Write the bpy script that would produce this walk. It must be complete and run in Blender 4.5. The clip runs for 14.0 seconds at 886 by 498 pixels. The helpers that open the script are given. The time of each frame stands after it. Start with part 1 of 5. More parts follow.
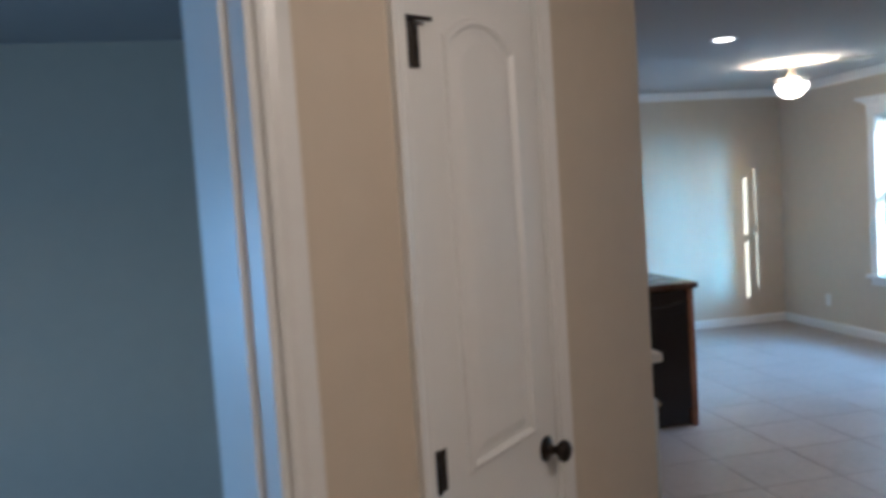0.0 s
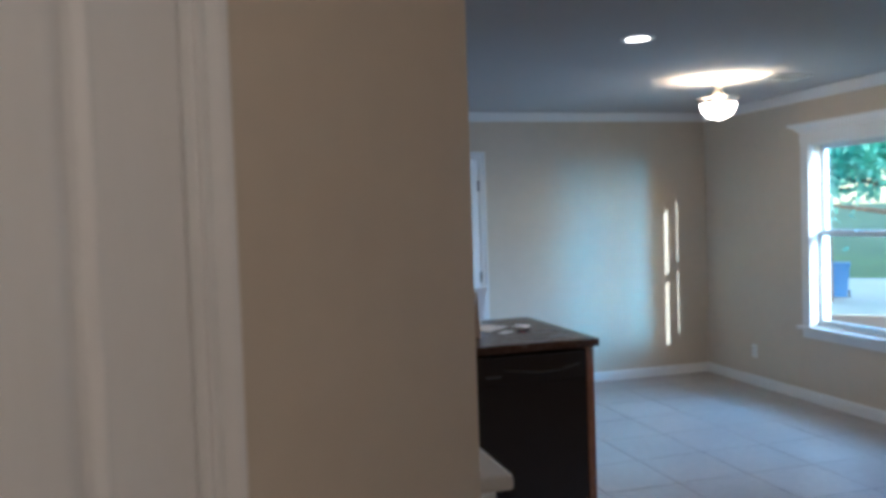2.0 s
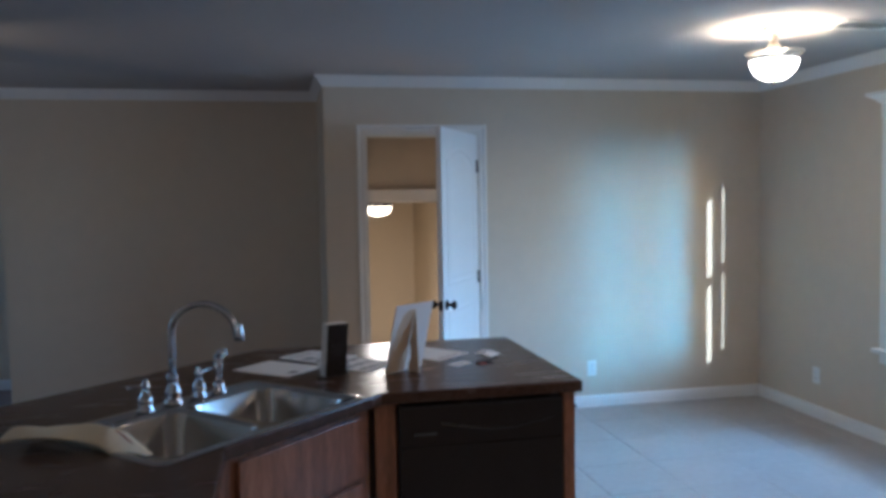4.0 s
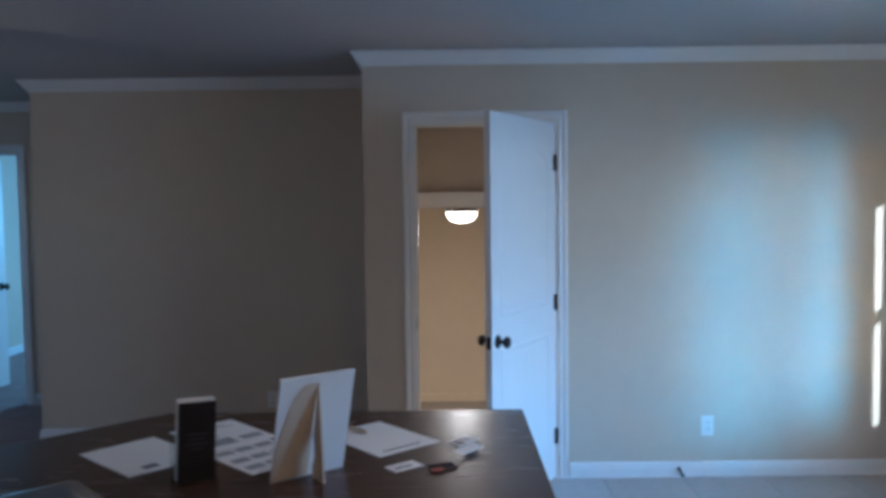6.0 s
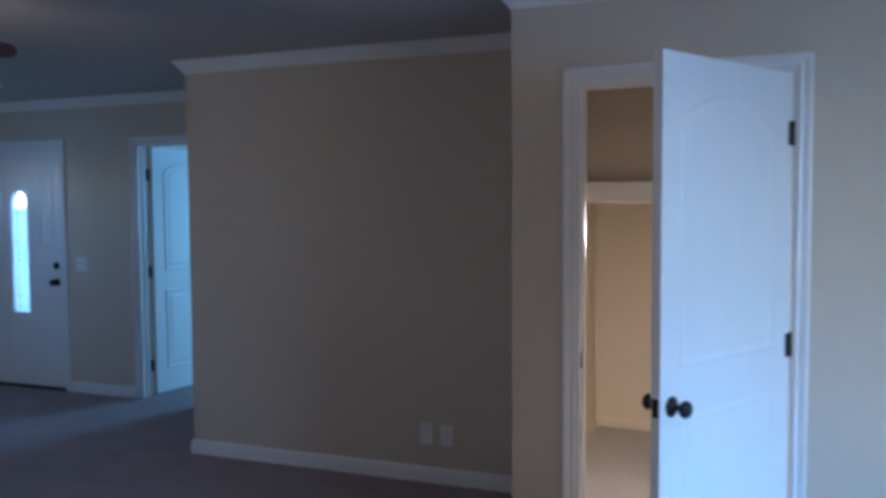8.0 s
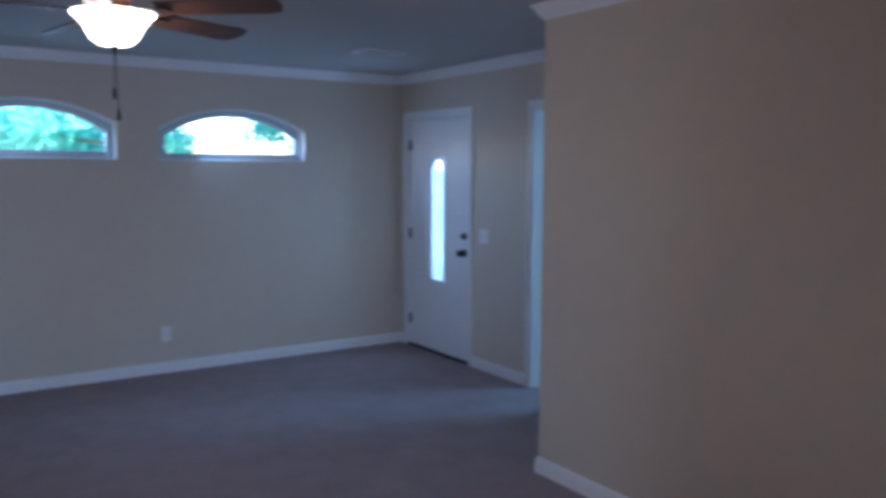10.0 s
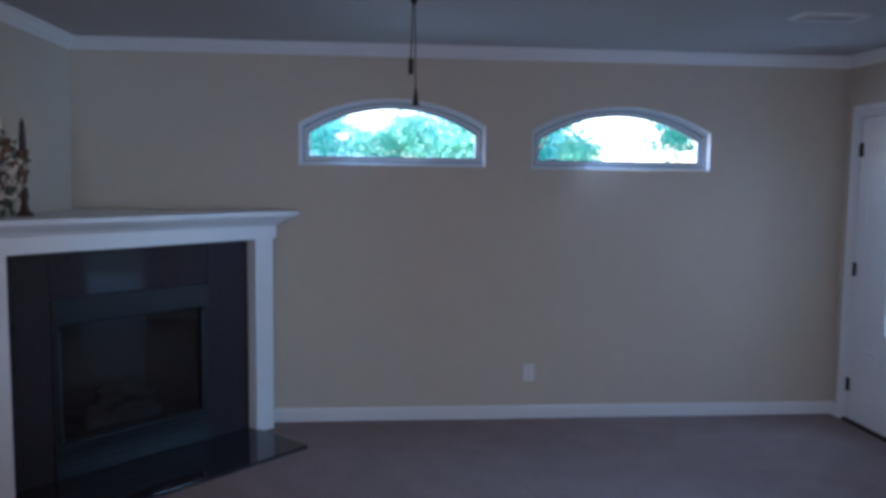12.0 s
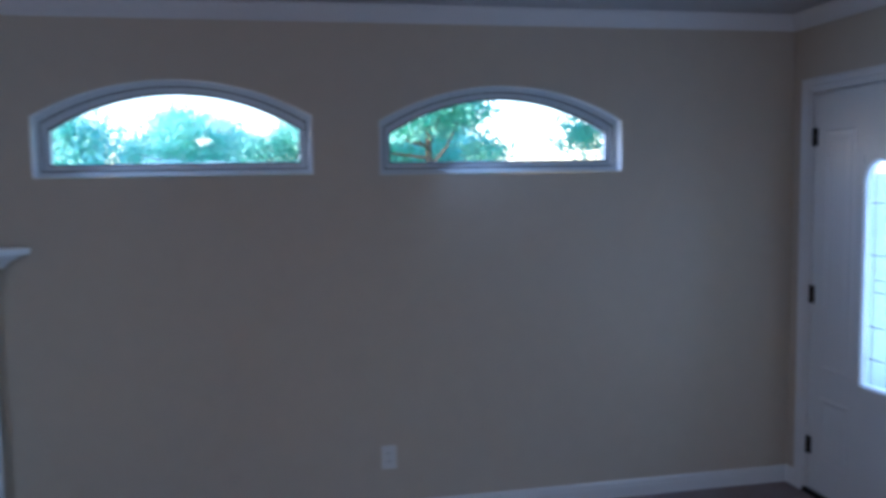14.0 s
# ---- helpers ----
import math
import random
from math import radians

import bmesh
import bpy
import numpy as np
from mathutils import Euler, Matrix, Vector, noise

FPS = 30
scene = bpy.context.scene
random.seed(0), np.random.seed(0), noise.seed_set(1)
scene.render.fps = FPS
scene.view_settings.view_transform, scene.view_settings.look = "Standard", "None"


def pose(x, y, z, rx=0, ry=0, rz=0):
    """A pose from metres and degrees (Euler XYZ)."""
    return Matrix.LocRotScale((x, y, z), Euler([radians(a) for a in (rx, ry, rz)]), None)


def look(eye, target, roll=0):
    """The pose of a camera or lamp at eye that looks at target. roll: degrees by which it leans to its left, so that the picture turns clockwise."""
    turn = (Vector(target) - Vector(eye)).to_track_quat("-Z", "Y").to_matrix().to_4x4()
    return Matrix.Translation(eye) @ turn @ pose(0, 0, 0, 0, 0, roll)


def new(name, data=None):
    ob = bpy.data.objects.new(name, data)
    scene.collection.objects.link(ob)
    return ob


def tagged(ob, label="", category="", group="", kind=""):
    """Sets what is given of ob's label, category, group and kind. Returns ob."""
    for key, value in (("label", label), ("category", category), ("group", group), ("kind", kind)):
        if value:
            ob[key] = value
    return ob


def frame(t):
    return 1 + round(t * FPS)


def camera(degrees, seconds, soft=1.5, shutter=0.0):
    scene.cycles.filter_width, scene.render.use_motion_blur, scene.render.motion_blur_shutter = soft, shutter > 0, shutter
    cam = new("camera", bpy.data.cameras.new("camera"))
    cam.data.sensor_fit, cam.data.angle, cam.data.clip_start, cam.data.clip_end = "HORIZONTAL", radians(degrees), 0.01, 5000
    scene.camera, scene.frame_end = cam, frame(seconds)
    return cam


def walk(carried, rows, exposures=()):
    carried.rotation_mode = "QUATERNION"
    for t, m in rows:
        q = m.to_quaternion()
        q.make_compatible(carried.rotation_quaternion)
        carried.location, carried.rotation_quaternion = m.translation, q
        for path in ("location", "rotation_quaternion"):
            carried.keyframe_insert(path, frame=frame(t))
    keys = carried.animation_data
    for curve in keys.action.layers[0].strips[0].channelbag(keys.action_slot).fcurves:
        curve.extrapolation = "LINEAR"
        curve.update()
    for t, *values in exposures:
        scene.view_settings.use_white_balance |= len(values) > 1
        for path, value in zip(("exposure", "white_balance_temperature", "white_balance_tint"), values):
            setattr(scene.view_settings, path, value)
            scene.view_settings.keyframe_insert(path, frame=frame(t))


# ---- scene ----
cam = camera(58.0, 14.0, soft=3.8, shutter=0.5)
PATH = [
    (0, (0.187, -0.133, 1.579), (0.575, 1.824, 1.442), -3.8),
    (0.5, (0.334, 0.11, 1.577), (0.876, 2.032, 1.466), -3.1),
    (1, (0.509, 0.362, 1.573), (1.161, 2.25, 1.471), -3.0),
    (1.5, (0.684, 0.605, 1.572), (1.298, 2.507, 1.486), -2.7),
    (2, (0.887, 0.841, 1.562), (1.434, 2.763, 1.479), -1.9),
    (4.5, (1.88, 2.099, 1.557), (2.213, 4.067, 1.432), -1.2),
    (5, (2.084, 2.357, 1.559), (2.307, 4.34, 1.431), -1.7),
    (5.5, (2.29, 2.62, 1.562), (2.39, 4.614, 1.452), -2.3),
    (6, (2.478, 2.897, 1.573), (2.469, 4.894, 1.466), -0.7),
    (6.5, (2.651, 3.189, 1.556), (2.508, 5.182, 1.455), -0.6),
    (7, (2.78, 3.476, 1.552), (2.45, 5.446, 1.453), -0.2),
    (9.5, (2.988, 5.26, 1.598), (1.589, 6.679, 1.436), -0.6),
    (10, (2.867, 5.552, 1.619), (1.21, 6.653, 1.417), 0.2),
    (10.5, (2.74, 5.825, 1.619), (0.912, 6.601, 1.386), 1.0),
    (11, (2.432, 5.976, 1.628), (0.502, 6.461, 1.429), 1.4),
    (11.5, (2.086, 6.049, 1.625), (0.105, 6.254, 1.442), 1.1),
    (12, (1.687, 6.111, 1.621), (-0.296, 6.29, 1.437), 0.7),
    (12.5, (1.304, 6.189, 1.614), (-0.683, 6.322, 1.421), -0.4),
    (13, (0.883, 6.272, 1.612), (-1.107, 6.379, 1.436), -0.3),
    (13.5, (0.464, 6.341, 1.637), (-1.512, 6.609, 1.479), -0.4),
    (14, (0.24, 6.711, 1.643), (-1.715, 7.097, 1.469), -1.0),
]
walk(cam, [(t, look(eye, target, roll)) for t, eye, target, roll in PATH],
     exposures=[(0, 2.95, 4550, 12), (2.2, 2.65, 4550, 12), (4.3, 2.72, 4480, 13), (7.2, 2.6, 4220, 13), (9.3, 3.35, 4550, 24), (10.6, 3.4, 4650, 25), (12.0, 3.3, 4950, 28), (13.0, 3.2, 4960, 28), (14.0, 2.88, 4900, 27)])

# ---------- world, sun, large lights ----------
world = bpy.data.worlds.new("sky")
scene.world = world
world.use_nodes = True
wn = world.node_tree.nodes
sky = wn.new("ShaderNodeTexSky")
sky.sky_type = 'NISHITA'
sky.sun_disc = False
SUN_EL, SUN_M = radians(9.5), 0.207
sky.sun_elevation = SUN_EL
sky.sun_rotation = math.pi - math.atan(SUN_M)
world.node_tree.links.new(sky.outputs["Color"], wn["Background"].inputs["Color"])
wn["Background"].inputs["Strength"].default_value = 0.15

sun_data = bpy.data.lights.new("sun", 'SUN')
sun_data.energy, sun_data.angle, sun_data.color = 1.05, radians(0.5), (1.0, 0.92, 0.66)
sun = new("sun", sun_data)
sun.matrix_world = look((SUN_M * 30, -30, 30.5 * math.tan(SUN_EL)), (0, 0, 0))

DAY = (0.56, 0.81, 1.0)
WARM = (1.0, 0.60, 0.26)


def area_lamp(name, eye, target, width, height, watts, color, spread=180):
    d = bpy.data.lights.new(name, 'AREA')
    d.shape, d.size, d.size_y, d.energy, d.color = 'RECTANGLE', width, height, watts, color
    d.spread = radians(spread)
    ob = new(name, d)
    ob.matrix_world = look(eye, target)
    return ob


# unseen lamp added out in the yard to throw the cyan north wall patch
area_lamp("sky_stand_in_dining_window", (7.42, 1.30, 1.65), (4.48, 7.44, 0.85), 0.70, 0.9, 1.35, (0.24, 0.80, 1.0), 23)
# second added yard lamp, aimed down at the floor by the open door
area_lamp("sky_stand_in_dining_window", (7.0, 4.75, 2.65), (3.4, 6.4, 0.3), 1.3, 0.5, 3.0, (0.38, 0.75, 1.0), 70)
# lamp just outside the window, in place of the sky
area_lamp("sky_stand_in_dining_window", (5.70, 5.275, 1.45), (1.5, 6.4, -0.3), 1.40, 1.35, 3.7, (0.53, 0.79, 1.0), 115)
area_lamp("sky_light_arched_window", (-3.66, 6.25, 1.88), (-1.6, 7.2, 0.6), 1.05, 0.30, 0.45, DAY, 150)
area_lamp("sky_light_arched_window", (-3.66, 7.76, 1.87), (-2.0, 9.1, 0.2), 1.05, 0.30, 0.6, DAY, 140)
area_lamp("sky_light_front_door", (-2.85, 9.47, 1.17), (-2.6, 5, 1.1), 0.18, 1.0, 0.5, DAY)
area_lamp("sky_light_bedroom_window", (0.2, 12.95, 1.5), (-1.4, 9.2, 0.2), 1.1, 0.9, 10.5, (0.40, 0.80, 1.0))
area_lamp("sky_light_side_room_window", (-3.40, 0.95, 1.1), (0, 2.0, 0.1), 1.0, 1.0, 2.9, (0.52, 0.80, 1.0), 140)


def point_lamp(name, at, watts, color, radius):
    d = bpy.data.lights.new(name, 'POINT')
    d.energy, d.color, d.shadow_soft_size = watts, color, radius
    ob = new(name, d)
    ob.location = at
    return ob


point_lamp("dining_lamp_bulb", (4.25, 5.63, 2.200), 3.4, WARM, 0.014)
point_lamp("fan_lamp_bulb", (-0.355, 6.215, 2.10), 0.95, WARM, 0.04)
point_lamp("lower_room_bulb", (2.6, 9.2, 1.36), 2.2, (1.0, 0.73, 0.44), 0.1)
d = bpy.data.lights.new("lower_room_bulb", 'AREA')
d.shape, d.size, d.energy, d.color = 'DISK', 0.2, 8.5, (1.0, 0.73, 0.44)
ob = new("lower_room_bulb", d)
ob.matrix_world = look((2.6, 9.2, 1.435), (2.6, 9.201, 0))
# unseen warm lamp added to brighten the hall; it has no fixture
point_lamp("hall_warm_fill", (1.25, 0.1, 2.32), 5.0, (1.0, 0.70, 0.40), 0.12)
for cx, cy in ((3.02, 4.55), (3.12, 3.37)):
    d = bpy.data.lights.new("can_light_bulb", 'AREA')
    d.shape, d.size, d.energy, d.color = 'DISK', 0.11, 0.75, WARM
    ob = new("can_light_bulb", d)
    ob.matrix_world = look((cx, cy, 2.425), (cx, cy + 0.001, 0))


# ---------- materials ----------
def material(name, color, rough=0.5, metal=0.0, vary=0.0, scale=3.0, bump=0.0, bump_scale=200.0, stretch=(1, 1, 1), spec=0.5, coat=0.0, random_tone=0.0, placed=False):
    """A principled material with two scales of noise in its colour and fine relief. placed: the noise runs on through the room, not piece by piece."""
    m = bpy.data.materials.new(name)
    m.use_nodes = True
    nt = m.node_tree
    n, l = nt.nodes, nt.links
    b = n["Principled BSDF"]
    b.inputs["Base Color"].default_value = (*color, 1)
    b.inputs["Roughness"].default_value = rough
    b.inputs["Metallic"].default_value = metal
    b.inputs["Specular IOR Level"].default_value = spec
    b.inputs["Coat Weight"].default_value = coat
    b.inputs["Coat Roughness"].default_value = 0.12
    tc = n.new("ShaderNodeTexCoord")
    mp = n.new("ShaderNodeMapping")
    mp.inputs["Scale"].default_value = stretch
    if placed:
        geo = n.new("ShaderNodeNewGeometry")
        l.new(geo.outputs["Position"], mp.inputs["Vector"])
    else:
        l.new(tc.outputs["Object"], mp.inputs["Vector"])
    if vary or random_tone:
        a = n.new("ShaderNodeTexNoise")
        a.inputs["Scale"].default_value, a.inputs["Detail"].default_value = scale, 6
        c = n.new("ShaderNodeTexNoise")
        c.inputs["Scale"].default_value, c.inputs["Detail"].default_value = scale * 9, 4
        l.new(mp.outputs["Vector"], a.inputs["Vector"])
        l.new(mp.outputs["Vector"], c.inputs["Vector"])
        ad = n.new("ShaderNodeMath")
        ad.operation = 'ADD'
        l.new(a.outputs["Fac"], ad.inputs[0])
        l.new(c.outputs["Fac"], ad.inputs[1])
        r = n.new("ShaderNodeMapRange")
        r.inputs["From Min"].default_value, r.inputs["From Max"].default_value = 0.6, 1.4
        r.inputs["To Min"].default_value, r.inputs["To Max"].default_value = 1 - vary, 1 + vary
        l.new(ad.outputs[0], r.inputs["Value"])
        value = r.outputs["Result"]
        if random_tone:
            oi = n.new("ShaderNodeObjectInfo")
            r2 = n.new("ShaderNodeMapRange")
            r2.inputs["To Min"].default_value, r2.inputs["To Max"].default_value = 1 - random_tone, 1 + random_tone
            l.new(oi.outputs["Random"], r2.inputs["Value"])
            mu = n.new("ShaderNodeMath")
            mu.operation = 'MULTIPLY'
            l.new(value, mu.inputs[0])
            l.new(r2.outputs["Result"], mu.inputs[1])
            value = mu.outputs[0]
        mix = n.new("ShaderNodeVectorMath")
        mix.operation = 'SCALE'
        mix.inputs[0].default_value = color
        l.new(value, mix.inputs["Scale"])
        l.new(mix.outputs["Vector"], b.inputs["Base Color"])
        rr = n.new("ShaderNodeMapRange")
        rr.inputs["To Min"].default_value, rr.inputs["To Max"].default_value = rough * 0.94, min(1, rough * 1.06)
        l.new(a.outputs["Fac"], rr.inputs["Value"])
        l.new(rr.outputs["Result"], b.inputs["Roughness"])
    if bump:
        e = n.new("ShaderNodeTexNoise")
        e.inputs["Scale"].default_value, e.inputs["Detail"].default_value = bump_scale, 3
        l.new(mp.outputs["Vector"], e.inputs["Vector"])
        bp = n.new("ShaderNodeBump")
        bp.inputs["Strength"].default_value, bp.inputs["Distance"].default_value = bump, 0.004
        l.new(e.outputs["Fac"], bp.inputs["Height"])
        l.new(bp.outputs["Normal"], b.inputs["Normal"])
    return m


def glow(name, color, strength):
    m = bpy.data.materials.new(name)
    m.use_nodes = True
    b = m.node_tree.nodes["Principled BSDF"]
    b.inputs["Base Color"].default_value = (0.9, 0.88, 0.82, 1)
    b.inputs["Roughness"].default_value = 0.25
    b.inputs["Emission Color"].default_value = (*color, 1)
    b.inputs["Emission Strength"].default_value = strength
    return m


def glass(name, tint=(1, 1, 1)):
    m = bpy.data.materials.new(name)
    m.use_nodes = True
    n, l = m.node_tree.nodes, m.node_tree.links
    t = n.new("ShaderNodeBsdfTransparent")
    t.inputs["Color"].default_value = (*tint, 1)
    g = n.new("ShaderNodeBsdfGlossy")
    g.inputs["Roughness"].default_value = 0.02
    mx = n.new("ShaderNodeMixShader")
    mx.inputs[0].default_value = 0.05
    l.new(t.outputs[0], mx.inputs[1])
    l.new(g.outputs[0], mx.inputs[2])
    l.new(mx.outputs[0], n["Material Output"].inputs["Surface"])
    return m


M_WALL = material("beige_wall_paint", (0.60, 0.52, 0.41), 0.75, vary=0.035, scale=1.2, bump=0.12, bump_scale=90)
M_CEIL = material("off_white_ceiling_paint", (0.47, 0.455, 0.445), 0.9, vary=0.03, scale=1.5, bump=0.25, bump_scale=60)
M_TRIM = material("white_trim_paint", (0.80, 0.79, 0.77), 0.30, vary=0.02, scale=4, bump=0.03, bump_scale=60)
M_DOOR = material("white_door_paint", (0.80, 0.79, 0.77), 0.38, vary=0.02, scale=3, bump=0.08, bump_scale=45, stretch=(6, 6, 0.6))
M_BRONZE = material("oil_rubbed_bronze", (0.035, 0.028, 0.025), 0.38, metal=0.8, vary=0.2, scale=30)
M_TILE = material("grey_beige_ceramic_tile", (0.42, 0.385, 0.355), 0.38, vary=0.13, scale=2.4, bump=0.05, bump_scale=40, random_tone=0.03, placed=True)
M_GROUT = material("tile_grout", (0.39, 0.357, 0.322), 0.9, vary=0.1, scale=20)
M_CARPET = material("taupe_carpet", (0.335, 0.265, 0.252), 0.98, vary=0.16, scale=5, bump=1.0, bump_scale=420, spec=0.1)
M_COUNTER = material("dark_brown_laminate", (0.068, 0.039, 0.029), 0.27, vary=0.35, scale=7, stretch=(1, 5, 1), spec=0.38)
M_OAK = material("stained_oak", (0.27, 0.125, 0.07), 0.25, vary=0.65, scale=4, stretch=(9, 9, 0.6), bump=0.12, bump_scale=60, coat=0.2)
M_BLACK = material("black_appliance_enamel", (0.018, 0.016, 0.018), 0.2, vary=0.1, scale=8)
M_BLACKGLOSS = material("black_moulded_plastic_gloss", (0.03, 0.03, 0.032), 0.16, vary=0.1, scale=8, coat=0.5)
M_BRASS = material("antique_brass", (0.42, 0.25, 0.13), 0.3, metal=1.0, vary=0.12, scale=20)
M_GRANITE = material("polished_black_granite", (0.032, 0.028, 0.035), 0.05, vary=0.4, scale=60, spec=0.5)
M_FIREBOX = material("sooty_black_metal", (0.011, 0.011, 0.013), 0.4, vary=0.4, scale=12, spec=0.25)
M_BRICKP = material("firebox_refractory_panel", (0.034, 0.027, 0.025), 0.85, vary=0.3, scale=14, bump=0.4, bump_scale=50)
M_LOG = material("charred_ceramic_log", (0.020, 0.017, 0.016), 0.9, vary=0.5, scale=25, bump=0.6, bump_scale=60)
M_STEEL = material("brushed_stainless_steel", (0.58, 0.57, 0.56), 0.15, metal=1.0, vary=0.08, scale=4, stretch=(1, 14, 1))
M_CHROME = material("polished_chrome", (0.62, 0.62, 0.65), 0.06, metal=1.0)
M_NICKEL = material("brushed_nickel", (0.36, 0.32, 0.27), 0.38, metal=1.0, vary=0.05, scale=20)
M_PAPER = material("white_paper", (0.80, 0.79, 0.78), 0.7, vary=0.02, scale=10)
M_INK = material("grey_print", (0.16, 0.15, 0.17), 0.7, vary=0.2, scale=40)
M_PHOTO = material("printed_picture_grey", (0.30, 0.31, 0.33), 0.55, vary=0.35, scale=30)
M_BOARD = material("white_foam_board", (0.80, 0.79, 0.78), 0.6, vary=0.02, scale=6)
# tan of the strut and pen, also the painted shade behind the board
M_TAN = material("tan_card_and_board_shade", (0.60, 0.49, 0.36), 0.85, vary=0.08, scale=12)
M_DARKCARD = material("dark_printed_card", (0.022, 0.019, 0.021), 0.6, vary=0.2, scale=10, spec=0.25)
M_FAINT = material("faint_grey_print", (0.06, 0.055, 0.06), 0.6, vary=0.2, scale=40)
M_REDCARD = material("faded_red_card", (0.32, 0.06, 0.04), 0.6, vary=0.15, scale=30)
M_CLEAR = glass("clear_acrylic", (0.93, 0.95, 0.96))
M_GLASS = glass("window_glass", (0.97, 0.99, 0.98))
M_OBSCURE = glass("obscure_leaded_glass", (0.95, 0.98, 0.98))
og = M_OBSCURE.node_tree
ot = og.nodes.new("ShaderNodeBsdfTranslucent")
ot.inputs["Color"].default_value = (0.9, 0.95, 0.95, 1)
om = og.nodes.new("ShaderNodeMixShader")
om.inputs[0].default_value = 0.12
og.links.new(og.nodes["Mix Shader"].outputs[0], om.inputs[1])
og.links.new(ot.outputs[0], om.inputs[2])
og.links.new(om.outputs[0], og.nodes["Material Output"].inputs["Surface"])
M_VINYL = material("white_vinyl_frame", (0.62, 0.66, 0.68), 0.4, vary=0.02, scale=5)
M_GASKET = material("dark_rubber_gasket", (0.05, 0.055, 0.06), 0.6, vary=0.1, scale=20)
M_BOWL = glow("lit_frosted_glass", (1.0, 0.76, 0.46), 4.2)
M_FANBOWL = glow("lit_marbled_glass", (1.0, 0.77, 0.45), 0.95)
M_LENS = glow("lit_can_lens", (1.0, 0.80, 0.54), 1.7)
M_LOWLAMP = glow("lit_dome_glass", (1.0, 0.70, 0.34), 1.4)
M_BLADE = material("dark_walnut_fan_blade", (0.075, 0.035, 0.02), 0.4, vary=0.3, scale=5, stretch=(2, 12, 2))
M_TOWEL = material("cream_cotton_towel", (0.74, 0.66, 0.50), 0.95, vary=0.06, scale=15, bump=0.5, bump_scale=300)
M_TOWELPRINT = material("red_brown_towel_print", (0.30, 0.10, 0.06), 0.95, vary=0.3, scale=30)
M_PLASTIC = material("white_switch_plastic", (0.78, 0.77, 0.74), 0.35)
M_SLOT = material("dark_slot", (0.04, 0.04, 0.04), 0.6)
M_YELLOW = material("warm_cream_paint", (0.66, 0.57, 0.42), 0.75, vary=0.03, scale=1.5, bump=0.1, bump_scale=90)
M_SKYMIRROR = material("pale_blue_print", (0.13, 0.33, 0.46), 0.3, vary=0.1, scale=8)
M_STEM = material("dried_flower_brown", (0.16, 0.09, 0.06), 0.9, vary=0.5, scale=30, random_tone=0.2)
M_PETAL = material("dried_flower_cream", (0.58, 0.53, 0.43), 0.9, vary=0.4, scale=30)
M_GREENLEAF = material("dried_leaf_green", (0.10, 0.13, 0.08), 0.8, vary=0.4, scale=30)
M_GRASS = material("lawn_grass", (0.10, 0.16, 0.05), 0.95, vary=0.5, scale=0.4, bump=0.8, bump_scale=30)
M_LEAF = material("tree_leaf", (0.13, 0.27, 0.23), 0.6, vary=0.4, scale=1.5)
lt = M_LEAF.node_tree
tr = lt.nodes.new("ShaderNodeBsdfTranslucent")
tr.inputs["Color"].default_value = (0.46, 0.88, 0.76, 1)
lm = lt.nodes.new("ShaderNodeMixShader")
lm.inputs[0].default_value = 0.7
lt.links.new(lt.nodes["Principled BSDF"].outputs[0], lm.inputs[1])
lt.links.new(tr.outputs[0], lm.inputs[2])
lt.links.new(lm.outputs[0], lt.nodes["Material Output"].inputs["Surface"])
M_BARK = material("tree_bark", (0.12, 0.09, 0.07), 0.95, vary=0.4, scale=6, bump=0.8, bump_scale=20)
M_CONCRETE = material("pale_concrete", (0.52, 0.49, 0.45), 0.85, vary=0.1, scale=1.5, bump=0.2, bump_scale=30)
M_SOIL = material("red_brown_soil", (0.26, 0.14, 0.09), 0.95, vary=0.3, scale=3)
M_BIN = material("blue_plastic_bin", (0.05, 0.13, 0.32), 0.45, vary=0.1, scale=6)
M_SIDING = material("exterior_siding", (0.60, 0.58, 0.54), 0.8, vary=0.05, scale=3)


# ---------- mesh helpers ----------
def box(bm, x0, x1, y0, y1, z0, z1, bevel=0.0):
    m = Matrix.Translation(((x0 + x1) / 2, (y0 + y1) / 2, (z0 + z1) / 2)) @ Matrix.Diagonal((x1 - x0, y1 - y0, z1 - z0, 1))
    r = bmesh.ops.create_cube(bm, size=1, matrix=m)
    if bevel:
        vs = set(r["verts"])
        es = [e for e in bm.edges if e.verts[0] in vs and e.verts[1] in vs]
        bmesh.ops.bevel(bm, geom=es, offset=bevel, segments=2, affect='EDGES', profile=0.6)
    return bm


def prism(bm, poly, z0, z1):
    """An upright prism over a plan polygon, given anticlockwise."""
    a = [bm.verts.new((x, y, z0)) for x, y in poly]
    b = [bm.verts.new((x, y, z1)) for x, y in poly]
    k = len(poly)
    bm.faces.new(a[::-1])
    bm.faces.new(b)
    for i in range(k):
        bm.faces.new((a[i], a[(i + 1) % k], b[(i + 1) % k], b[i]))
    return bm


